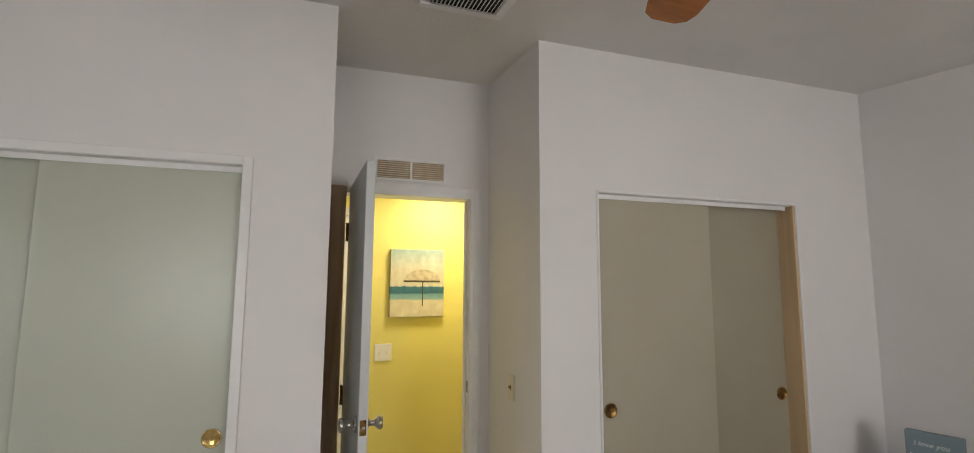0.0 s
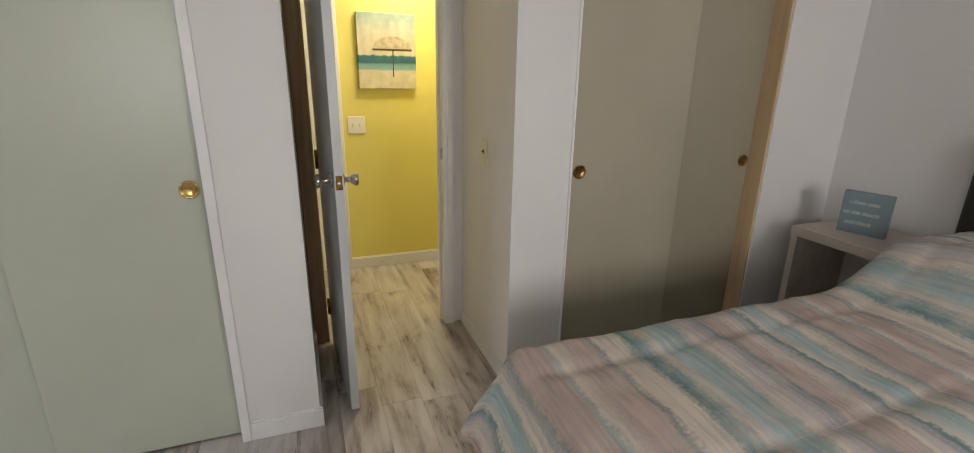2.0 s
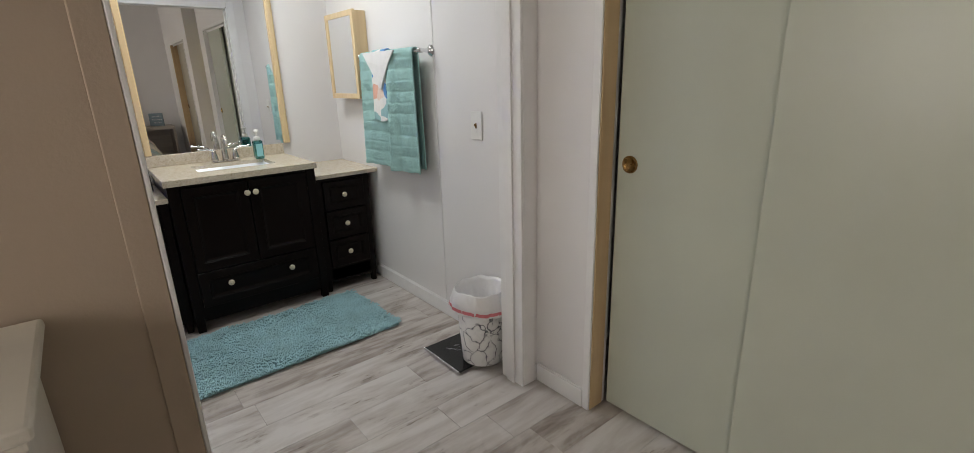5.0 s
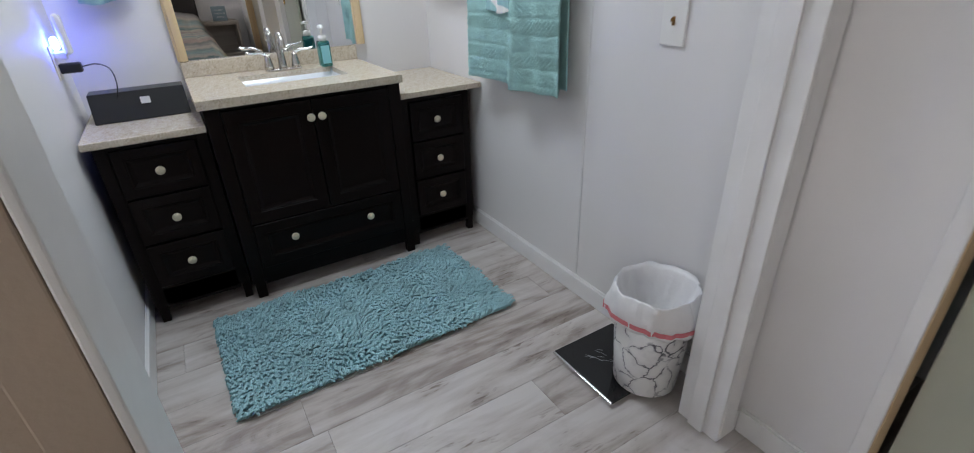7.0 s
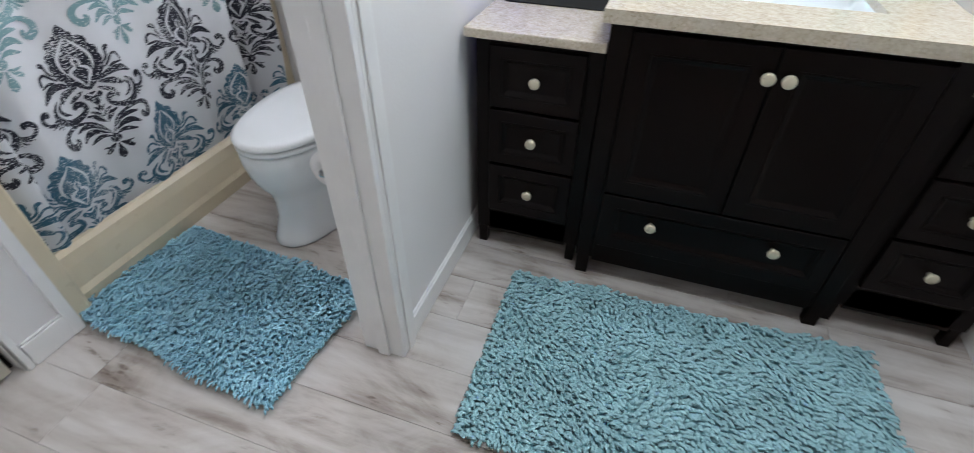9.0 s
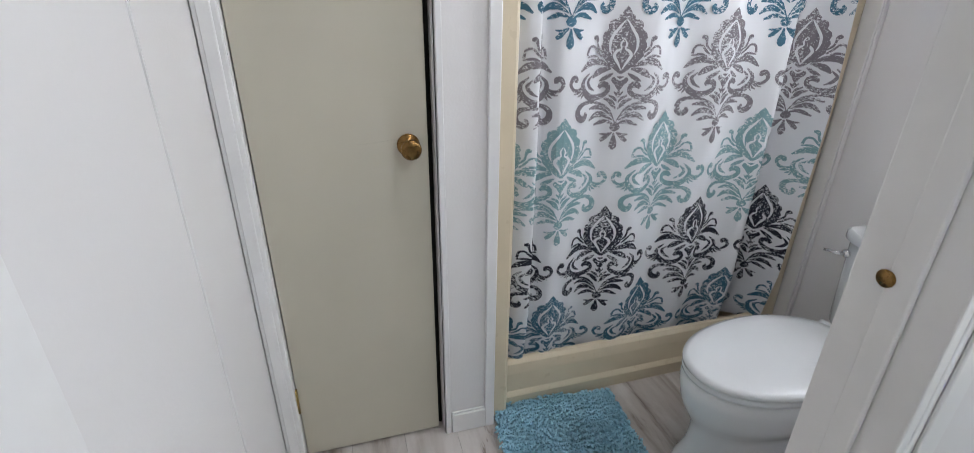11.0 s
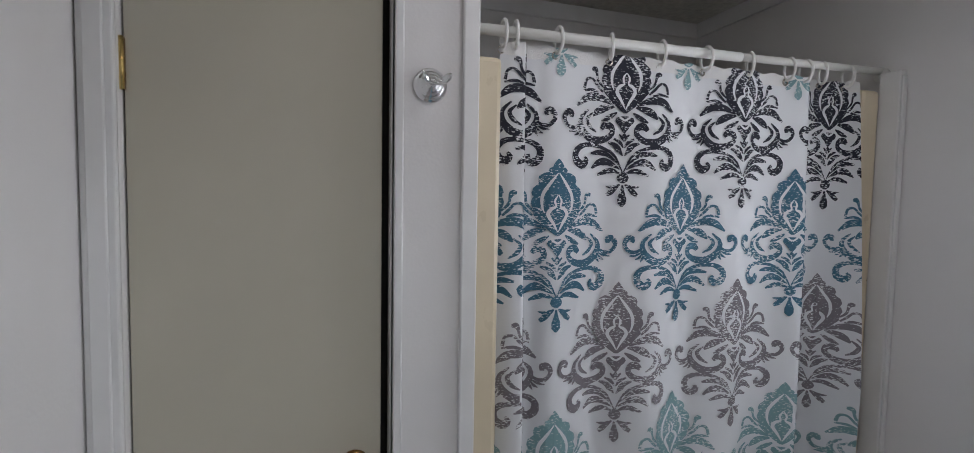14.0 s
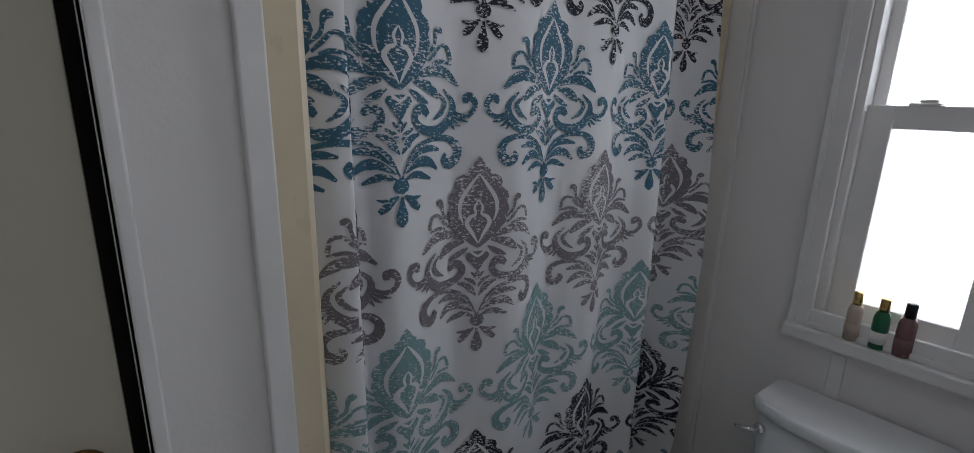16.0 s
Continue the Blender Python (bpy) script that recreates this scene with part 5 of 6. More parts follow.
# hand towel on a ring beside the mirror
tr = thing("towel_ring", (XW, 0.87, 1.48), "chrome towel ring on the white wall", "towel ring")
part("post", lathe([(0.028, 0), (0.028, 0.004), (0.012, 0.012), (0.009, 0.045), (0.001, 0.047)], (XW + 0.001, 0.87, 1.50), "x"), CHROME, tr)
part("ring", tube([(XW + 0.04, 0.87 + 0.075 * math.sin(a * math.pi / 14), 1.425 + 0.075 * math.cos(a * math.pi / 14)) for a in range(29)], 0.005, 8), CHROME, tr)


def ring_towel(u, v):
    s = v * 0.30
    w = 0.05 + 0.045 * min(1, s / 0.16)
    y = 0.872 + (u - 0.5) * 2 * w
    return (XW + 0.05 + 0.014 * math.sin(u * 12) * (1 - 0.4 * v) + 0.006 * math.sin(u * 25 + 1), y, 1.375 - s * 0.55 - 0.01 * math.sin(u * 6))


rt = tagged(part("hand_towel", grid_sheet(60, 40, ring_towel), TOWEL), "aqua hand towel hanging from the towel ring", "towel")
thicken(rt, 0.008)

# outlet, night light, charger, and the black box on the counter
ol = thing("wall_outlet", (-3.70, PN, 1.02), "ivory wall outlet beside the vanity", "outlet")
OX = -3.70
part("plate", box((OX - 0.036, PN, 0.965), (OX + 0.036, PN + 0.006, 1.082), 0.002), IVORY, ol)
for z in (1.002, 1.045):
    part("socket", box((OX - 0.016, PN + 0.006, z - 0.014), (OX + 0.016, PN + 0.008, z + 0.014), 0.003), IVORY, ol)
nl = thing("night_light", (OX, PN + 0.03, 1.05), "white plug-in air freshener with a glowing blue light", "night light")
part("body", box((OX - 0.024, PN + 0.040, 1.048), (OX + 0.024, PN + 0.066, 1.185), 0.011, seg=3), PLASTIC, nl)
part("mount", box((OX - 0.018, PN + 0.008, 1.032), (OX + 0.018, PN + 0.046, 1.062), 0.006), PLASTIC, nl)
part("lamp", lathe([(0.001, -0.024), (0.010, -0.018), (0.013, 0), (0.010, 0.018), (0.001, 0.024)], (OX + 0.014, PN + 0.024, 1.090)), glow("blue_light", (0.05, 0.10, 1.0), 150), nl, "glowing blue bulb")
ch = thing("charger", (OX, PN + 0.03, 1.0), "black plug charger with a thin cable", "charger")
part("plug", box((OX - 0.018, PN + 0.008, 0.985), (OX + 0.018, PN + 0.075, 1.020), 0.006), BLACK, ch)
part("cable", tube(curve_points([(OX, PN + 0.074, 1.003), (OX, PN + 0.12, 1.008), (OX, PN + 0.155, 0.985), (OX + 0.01, PN + 0.16, 0.93), (OX + 0.0, PN + 0.14, 0.87), (-3.80, PN + 0.10, 0.80)], 30), 0.0022, 6), BLACK, ch)
kb = thing("black_box", (-3.69, 0.87, 0.792), "black plastic box with a small label on the low counter", "box")
bm = box((-3.80, 0.705, 0.7925), (-3.655, 1.030, 0.898), 0.004)
for v in bm.verts:
    if v.co.x > -3.70 and v.co.z > 0.85:
        v.co.x -= 0.045
part("case", bm, BLACK, kb)
part("label", boxes([((-3.6775, 0.872, 0.850), (-3.6735, 0.905, 0.875))]), PLASTIC, kb)

switch_plate("light_switch", (-2.300, BN, 1.130), (0, -1, 0), 0.085, 0.135, (0,), "white light switch on the bathroom wall", PLASTIC, OLDBRASS)


# scale and bin
sc = thing("bathroom_scale", (-2.23, 2.07, 0), "flat black glass bathroom scale on the floor", "scale")
part("plate", box((-2.378, 1.932, 0.012), (-2.080, 2.225, 0.020), 0.003), BLACKGLASS, sc)
part("edge_strip", boxes([((-2.378, 1.928, 0.010), (-2.080, 1.934, 0.021))], 0.001), CHROME, sc)
for x in (-2.35, -2.11):
    for y in (1.96, 2.20):
        part("foot", lathe([(0.018, 0), (0.018, 0.012)], (x, y, 0)), BLACK, sc)
GREYPRINT = mat("grey_print", (0.35, 0.35, 0.36), 0.4, bump=0.0)
rs = random.Random(12)
for k in range(9):                              # fine pale lines printed on the glass
    x0, y0, a = -2.30 + rs.uniform(0, 0.07), 1.975 + rs.uniform(0, 0.10), rs.uniform(0.3, 1.2)
    ln = rs.uniform(0.02, 0.06)
    part("printed_line", tube([(x0, y0, 0.0201), (x0 + ln * 0.5 * math.cos(a), y0 + ln * 0.5 * math.sin(a) + 0.004, 0.0201), (x0 + ln * math.cos(a), y0 + ln * math.sin(a), 0.0201)], 0.0009, 4), GREYPRINT, sc)
TC = (-2.108, 2.108)
tc = thing("waste_bin", (*TC, 0.021), "white marble-print waste bin with a plastic liner", "waste bin")
part("body", lathe([(0.001, 0.0), (0.096, 0.0), (0.103, 0.006), (0.124, 0.32), (0.120, 0.32), (0.100, 0.02), (0.001, 0.018)], (*TC, 0.0215), seg=40), MARBLE, tc)


def liner(u, v):
    a = 2 * math.pi * u
    prof = [(0.020, 0.205), (0.078, 0.215), (0.108, 0.30), (0.126, 0.380), (0.134, 0.362), (0.141, 0.322), (0.143, 0.275)]
    f = v * (len(prof) - 1)
    k = min(int(f), len(prof) - 2)
    t = f - k
    r = prof[k][0] * (1 - t) + prof[k + 1][0] * t
    z = prof[k][1] * (1 - t) + prof[k + 1][1] * t
    crease = noise.noise((math.cos(a) * 3, math.sin(a) * 3, z * 9)) + 0.5 * noise.noise((math.cos(a) * 9, math.sin(a) * 9, z * 20))
    r += 0.013 * crease * (0.4 + v)
    z += 0.03 * crease * max(0.0, 0.4 - v)
    z += 0.012 * noise.noise((math.cos(a) * 2, math.sin(a) * 2, 3)) * (1 if v > 0.25 else 0)
    return (TC[0] + r * math.cos(a), TC[1] + r * math.sin(a), 0.02 + z)


lin = part("liner", grid_sheet(90, 26, liner), BAG, tc, "translucent white bin liner")
thicken(lin, 0.0012)
tie = []
for k in range(61):
    p = liner(k / 60, 0.93)
    d = Vector((p[0] - TC[0], p[1] - TC[1], 0)).normalized() * 0.004
    tie.append((p[0] + d.x, p[1] + d.y, p[2]))
bm = bmesh.new()
lo_, hi_ = [bm.verts.new((p[0], p[1], p[2] - 0.008)) for p in tie], [bm.verts.new((p[0], p[1], p[2] + 0.008)) for p in tie]
for k in range(60):
    bm.faces.new((lo_[k], lo_[k + 1], hi_[k + 1], hi_[k]))
thicken(part("drawstring", bm, PINKTIE, tc, "pink drawstring"), 0.001)


# rugs
def shag_rug(name, cx, cy, w, d, ang, material, label, count, seed):
    r = random.Random(seed)
    m = Matrix.Translation((cx, cy, 0)) @ Matrix.Rotation(radians(ang), 4, "Z")
    rug = thing(name, (cx, cy, 0), label, "rug")
    bm = box((-w / 2, -d / 2, 0.001), (w / 2, d / 2, 0.010), 0.003)
    bm.transform(m)
    part("backing", bm, material, rug)
    vs, fs = [], []
    nx = int(math.sqrt(count * w / d))
    ny = int(count / nx)
    for i in range(nx):
        for j in range(ny):
            x, y = (-0.5 + (i + r.random()) / nx) * (w + 0.012), (-0.5 + (j + r.random()) / ny) * (d + 0.012)
            q = noise.noise((x * 6 + seed, y * 6, 0))
            a = 1.6 * q + r.uniform(-0.5, 0.5) + 0.9
            lean, hgt, rad = 0.017 + 0.012 * r.random(), (0.021 + 0.012 * r.random()) * (1 + 0.30 * noise.noise((x * 14, y * 14, seed))), 0.0044 + 0.0014 * r.random()
            ex, ey = x + lean * math.cos(a), y + lean * math.sin(a)
            k = len(vs)
            for f_, pz_, rr in ((0.0, 0.006, rad * 0.8), (0.25, hgt * 0.62, rad), (0.68, hgt * 0.98, rad), (1.0, hgt * (0.84 + 0.2 * q), rad * 0.55)):
                for c in range(5):
                    t_ = c * 1.2566 + a
                    up = rr * 0.7 * math.sin(c * 1.2566) if f_ > 0.5 else 0.0
                    vs.append((x + (ex - x) * f_ + rr * math.cos(t_), y + (ey - y) * f_ + rr * math.sin(t_), pz_ + up * 0.5))
            for lv in (0, 5, 10):
                for c in range(5):
                    e = (c + 1) % 5
                    fs.append((k + lv + c, k + lv + e, k + lv + 5 + e, k + lv + 5 + c))
            fs.append((k + 15, k + 16, k + 17, k + 18, k + 19))
    me = bpy.data.meshes.new("shag")
    me.from_pydata(vs, [], fs)
    me.transform(m)
    me.materials.append(material)
    for p in me.polygons:
        p.use_smooth = True
    pile = new("shag", me)
    pile.parent = rug
    pile.matrix_parent_inverse = Matrix.Translation(-rug.location)
    tagged(pile, kind="stuff")
    return rug


shag_rug("bath_rug", -3.008, 1.421, 0.605, 1.075, 1.2, RUG, "aqua chenille bath rug in front of the vanity", 6200, 3)
shag_rug("bath_rug", -2.862, 0.02, 0.47, 0.80, -5.0, RUGB, "blue chenille bath rug beside the toilet", 3500, 8)

# toilet
TY = 0.04
to = thing("toilet", (-3.5, TY, 0), "white toilet with a closed lid", "toilet")


def egg(t, length, width, x_back):
    """Plan of a bowl: blunt at the back, rounded in front; t from 0 to 1 round."""
    a = 2 * math.pi * t
    c, s = math.cos(a), math.sin(a)
    f = 1.0 if c > 0 else 0.78
    return x_back + length * (0.44 + 0.56 * c * f), TY + width / 2 * (abs(s) ** 0.9) * (1 if s >= 0 else -1)


def loft(levels, seg=44, cap=True):
    """levels: (z, length, width, x_back)"""
    bm = bmesh.new()
    rings = [[bm.verts.new((*egg(k / seg, ln, wd, xb), z)) for k in range(seg)] for z, ln, wd, xb in levels]
    for a, b in zip(rings, rings[1:]):
        for k in range(seg):
            f = bm.faces.new((a[k], a[(k + 1) % seg], b[(k + 1) % seg], b[k]))
            f.smooth = True
    if cap:
        bm.faces.new(rings[0][::-1])
        bm.faces.new(rings[-1])
    return bm


part("pedestal", loft([(0.0, 0.585, 0.27, -3.74), (0.012, 0.59, 0.275, -3.74), (0.03, 0.575, 0.26, -3.735), (0.10, 0.545, 0.235, -3.735), (0.17, 0.54, 0.235, -3.735), (0.21, 0.55, 0.27, -3.735), (0.25, 0.58, 0.325, -3.74), (0.29, 0.60, 0.36, -3.745),
                       (0.34, 0.61, 0.372, -3.745), (0.378, 0.61, 0.372, -3.745), (0.386, 0.60, 0.362, -3.743), (0.388, 0.55, 0.31, -3.73)]), CERAMIC, to)
part("seat", loft([(0.390, 0.575, 0.35, -3.725), (0.394, 0.598, 0.374, -3.73), (0.406, 0.598, 0.374, -3.73), (0.410, 0.58, 0.352, -3.726)]), CERAMIC, to)
part("lid", loft([(0.4135, 0.588, 0.368, -3.725), (0.417, 0.60, 0.378, -3.73), (0.430, 0.60, 0.378, -3.73), (0.4365, 0.575, 0.35, -3.722), (0.439, 0.50, 0.29, -3.69), (0.440, 0.3, 0.16, -3.60)]), CERAMIC, to)
for y in (-0.075, 0.075):
    part("lid_hinge", lathe([(0.012, -0.022), (0.013, 0), (0.012, 0.022)], (-3.722, TY + y, 0.424), "y", 16), CERAMIC, to)


def tank_loft(levels, seg=30):
    bm = bmesh.new()
    rings = []
    for z, w, x_front in levels:
        ring = []
        for k in range(seg + 1):
            u = -1 + 2 * k / seg
            ring.append(bm.verts.new((x_front - 0.030 * u * u - 0.02 * abs(u) ** 8, TY + 0.045 + u * w / 2, z)))
        ring.append(bm.verts.new((XW + 0.012, TY + 0.045 + w / 2 - 0.004, z)))
        ring.append(bm.verts.new((XW + 0.012, TY + 0.045 - w / 2 + 0.004, z)))
        rings.append(ring)
    n = seg + 3
    for a, b in zip(rings, rings[1:]):
        for k in range(n):
            f = bm.faces.new((a[k], a[(k + 1) % n], b[(k + 1) % n], b[k]))
            f.smooth = k < seg
    bm.faces.new(rings[0][::-1])
    bm.faces.new(rings[-1])
    return bm


part("tank", tank_loft([(0.375, 0.34, -3.775), (0.40, 0.365, -3.762), (0.55, 0.375, -3.755), (0.705, 0.385, -3.752)]), CERAMIC, to)
part("tank_lid", tank_loft([(0.706, 0.395, -3.748), (0.712, 0.408, -3.738), (0.738, 0.408, -3.738), (0.746, 0.398, -3.746)]), CERAMIC, to)
lv = part("flush_lever", lathe([(0.015, 0), (0.015, 0.006), (0.008, 0.012), (0.001, 0.013)], (-3.772, TY - 0.125, 0.665), "x", 18), CHROME, to)
part("lever_arm", tube([(-3.762, TY - 0.125, 0.665), (-3.742, TY - 0.135, 0.668), (-3.735, TY - 0.175, 0.662)], [0.006, 0.007, 0.005], 8), CHROME, lv)
for y in (-0.10, 0.10):
    part("bolt_cap", lathe([(0.014, 0), (0.012, 0.012), (0.001, 0.016)], (-3.47, TY + y * 1.2, 0.001)), CERAMIC, to)
th = thing("toilet_paper_holder", (-2.96, PS - 0.05, 0.6), "toilet paper roll on a wall holder", "paper roll")
part("roll", lathe([(0.019, -0.05), (0.048, -0.05), (0.048, 0.05), (0.019, 0.05), (0.018, -0.05)], (-2.975, PS - 0.056, 0.578), "x", 32), WHITECLOTH, th)
part("spindle", tube([(-3.04, PS - 0.056, 0.578), (-2.91, PS - 0.056, 0.578)], 0.010), CHROME, th)
for x in (-3.038, -2.912):
    part("arm", tube([(x, PS - 0.001, 0.578), (x, PS - 0.064, 0.578)], 0.011), CHROME, th)

# shower: moulded surround with a kerb
sh = thing("shower_stall", (-3.22, -0.75, 0), "cream moulded fibreglass shower stall with a kerb", "shower")
KY = -0.380
bm = bmesh.new()
prof = [(0.0, 0.0), (0.006, 0.055), (-0.004, 0.075), (-0.008, 0.15), (-0.016, 0.188), (-0.030, 0.202), (-0.046, 0.202), (-0.053, 0.192), (-0.058, 0.06), (-0.70, 0.055), (-0.70, 0.0)]
ends = []
for x in (-2.636, -3.945):
    ends.append([bm.verts.new((x, KY + dy, z)) for dy, z in prof])
for k in range(len(prof) - 1):
    f = bm.faces.new((ends[0][k], ends[0][k + 1], ends[1][k + 1], ends[1][k]))
for e in ends:
    bm.faces.new(e)
bmesh.ops.recalc_face_normals(bm, faces=bm.faces)
part("kerb", bm, CREAM, sh)
part("side_post", boxes([((-2.636, KY - 0.10, 0.0), (-2.702, KY + 0.03, 1.918))], 0.012), CREAM, sh)
part("side_post", boxes([((-3.845, KY - 0.10, 0.19), (-3.922, KY - 0.012, 1.955))], 0.014), CREAM, sh)
part("back_panel", boxes([((-3.93, -1.225, 0.05), (-2.66, -1.20, 1.92)), ((-2.665, -1.20, 0.05), (-2.634, KY - 0.1, 1.915)), ((-3.945, -1.20, 0.05), (-3.925, KY - 0.1, 1.92))], 0.004), CREAM, sh)
casing("trim_shower_side", [((XW + 0.001, KY - 0.02, 0.0), (-3.922, KY + 0.04, 2.005)), ((-3.945, KY + 0.04, 0), (-3.928, KY + 0.046, 1.99))])

RY, RZ = -0.405, 2.003
rod = thing("curtain_rod", (-3.3, RY, RZ), "white tension rod across the shower", "curtain rod")
part("pole", tube([(-2.634, RY, RZ - 0.012), (-3.4, RY, RZ)], 0.0125, 14), PLASTIC, rod)
part("inner_pole", tube([(-3.39, RY, RZ), (XW + 0.012, RY, RZ + 0.012)], 0.0105, 14), PLASTIC, rod)
for x, s in ((-2.633, "-x"), (XW + 0.001, "x")):
    part("end_cap", lathe([(0.021, 0), (0.021, 0.014), (0.014, 0.022)], (x, RY, RZ), s, 20), PLASTIC, rod)

# shower curtain with its damask print
plan = curve_points([(x, y, 0) for x, y in ((-2.718, -0.415), (-2.745, -0.398), (-2.772, -0.394), (-2.780, -0.406), (-2.762, -0.445), (-2.752, -0.485), (-2.760, -0.488), (-2.770, -0.452), (-2.782, -0.432), (-2.815, -0.428), (-2.86, -0.412), (-2.93, -0.424), (-3.00, -0.438), (-3.07, -0.424),
                                             (-3.15, -0.410), (-3.22, -0.424), (-3.29, -0.436), (-3.36, -0.420), (-3.43, -0.412), (-3.50, -0.428), (-3.57, -0.424), (-3.625, -0.402), (-3.655, -0.398), (-3.664, -0.420), (-3.700, -0.450), (-3.77, -0.440), (-3.812, -0.398), (-3.838, -0.366))], 400)
for p in plan:
    if p.x < -2.80:
        p.y = -0.424 + (p.y + 0.424) * (1.0 + 0.25 * min(1, (-2.80 - p.x) / 0.08))
cum = [0.0]
for a, b in zip(plan, plan[1:]):
    cum.append(cum[-1] + (b - a).length)
CLEN, CZ_TOP, CZ_BOT = cum[-1], 1.978, 0.165


def cloth_at(s, z, lift=0.0):
    """A place on the curtain, s metres along the cloth, lifted off its front."""
    s = min(max(s, 0.0), CLEN)
    k = min(int(np.searchsorted(cum, s)), len(plan) - 1)
    k = max(k, 1)
    t = (s - cum[k - 1]) / max(1e-9, cum[k] - cum[k - 1])
    p = plan[k - 1].lerp(plan[k], t)
    d = (plan[min(k + 1, len(plan) - 1)] - plan[max(k - 2, 0)]).normalized()
    nrm = Vector((d.y, -d.x, 0))
    g = 0.35 + 0.85 * min(1, (CZ_TOP - z) / 0.9)
    y = -0.42 + (p.y + 0.42) * g + 0.010 * math.sin(3.0 * s + 1.7 * z) * (CZ_TOP - z) - 0.13 * max(0, 0.42 - z)
    dip = 0.006 * math.sin(s * 2 * math.pi / 0.145) ** 2 * max(0, 1 - (CZ_TOP - z) / 0.05)
    return Vector((p.x, y, z - dip)) + nrm * lift


def s_of_x(x):
    return min((abs(p.x - x), c) for p, c in zip(plan[150:], cum[150:]))[1]


S_A = s_of_x(-2.872)
S_H = (s_of_x(-3.433) - S_A) / 3
ct = thing("shower_curtain", (-3.25, -0.42, CZ_BOT), "white shower curtain with navy, teal and grey damask", "shower curtain")
cl = part("cloth", grid_sheet(420, 44, lambda u, v: cloth_at(u * CLEN, CZ_BOT + v * (CZ_TOP - CZ_BOT))), CURTAIN, ct)
part("hem", grid_sheet(260, 3, lambda u, v: cloth_at(u * CLEN, CZ_TOP - 0.034 + v * 0.034, 0.0003)), WHITECLOTH, ct)

MH = 0.428


def stroke_pts(ctrl, widths, count=12):
    pts = curve_points([(a, b, 0) for a, b in ctrl], count)
    out = []
    for i, p in enumerate(pts):
        d = (pts[min(i + 1, count - 1)] - pts[max(i - 1, 0)]).normalized()
        f = i / (count - 1) * (len(widths) - 1)
        k = min(int(f), len(widths) - 2)
        w = widths[k] + (widths[k + 1] - widths[k]) * (f - k)
        out.append(((p.x - d.y * w / 2, p.y + d.x * w / 2), (p.x + d.y * w / 2, p.y - d.x * w / 2)))
    return out


FIG, WHITE_FIG, CENTRE = [], [], []


def unit(px, py):
    """Drawing units to shares of the figure's height."""
    return px * 1.18 / 675, py / 675


def ink(widths, *ctrl):
    FIG.append(([unit(*c) for c in ctrl], [w * (0.80 if w > 12 else 1.0) / 675 for w in widths]))


def bare(widths, *ctrl):
    WHITE_FIG.append(([unit(*c) for c in ctrl], [w / 675 for w in widths]))


def middle(*rows):
    CENTRE.append([(y / 675, hw * 1.08 / 675) for y, hw in rows])


# flame, heart, buds, ball and drop down the middle: height and half width
middle((0, 0), (14, 12), (26, 20), (34, 22), (40, 34), (48, 38), (54, 34), (58, 54), (68, 72), (84, 78), (98, 74), (104, 80), (116, 96), (136, 102), (152, 95), (160, 100), (176, 104), (192, 97), (204, 92), (218, 94), (234, 80), (250, 66), (266, 48), (284, 28), (300, 6))
middle((312, 12), (318, 34), (330, 39), (342, 32), (352, 20), (360, 17), (372, 9), (378, 3))
middle((378, 2), (388, 9), (400, 3))
middle((535, 6), (545, 19), (558, 25), (571, 20), (580, 6))
middle((588, 4), (612, 9), (638, 18), (660, 18), (675, 4))
# side leaves and hook
ink((6, 15, 13, 24, 28, 14), (84, 205), (108, 180), (115, 150), (122, 138), (136, 138))
ink((8, 15, 13, 15, 18), (88, 222), (110, 200), (132, 176), (156, 182), (165, 215))
ink((6, 16, 14, 6), (102, 226), (132, 218), (168, 224))
ink((8, 32, 42, 38, 8), (44, 268), (96, 246), (146, 248), (192, 284))
ink((8, 30, 42, 34, 8), (40, 276), (76, 284), (104, 298), (124, 318))
ink((6, 24, 26, 6), (30, 298), (58, 318), (88, 334))
# great scroll and its inner leaf
ink((6, 22, 34, 42, 38, 30, 28, 36, 38, 22), (142, 294), (174, 330), (168, 374), (128, 410), (76, 408), (46, 382), (50, 356), (72, 350), (88, 366))
ink((5, 22, 22, 5), (126, 306), (148, 332), (136, 360), (108, 380))
# arm with curled end and small feathers
ink((6, 16, 20, 20, 26, 34, 34, 20), (168, 346), (196, 368), (224, 366), (241, 338), (230, 314), (214, 316), (213, 332))
ink((4, 15, 4), (178, 372), (200, 382), (222, 386))
ink((4, 14, 3), (176, 376), (186, 392), (200, 400))
ink((4, 12, 3), (170, 380), (174, 396), (182, 410))
# pairs of leaves on the stem
ink((3, 11, 6), (2, 412), (8, 398), (19, 384))
ink((4, 19, 8), (2, 438), (14, 418), (38, 402))
ink((4, 32, 26, 8), (3, 470), (20, 444), (34, 428), (58, 418))
# plumes
ink((5, 14, 18, 24, 36, 42, 42, 32, 14), (1, 538), (36, 466), (96, 436), (156, 434), (190, 460), (188, 496), (164, 512), (146, 496), (154, 480))
ink((5, 18, 28, 24, 8), (18, 504), (58, 468), (94, 460), (128, 466))
ink((4, 26, 40, 30, 8), (12, 524), (54, 498), (90, 498), (122, 524))
ink((4, 22, 28, 8), (8, 542), (46, 530), (96, 548))
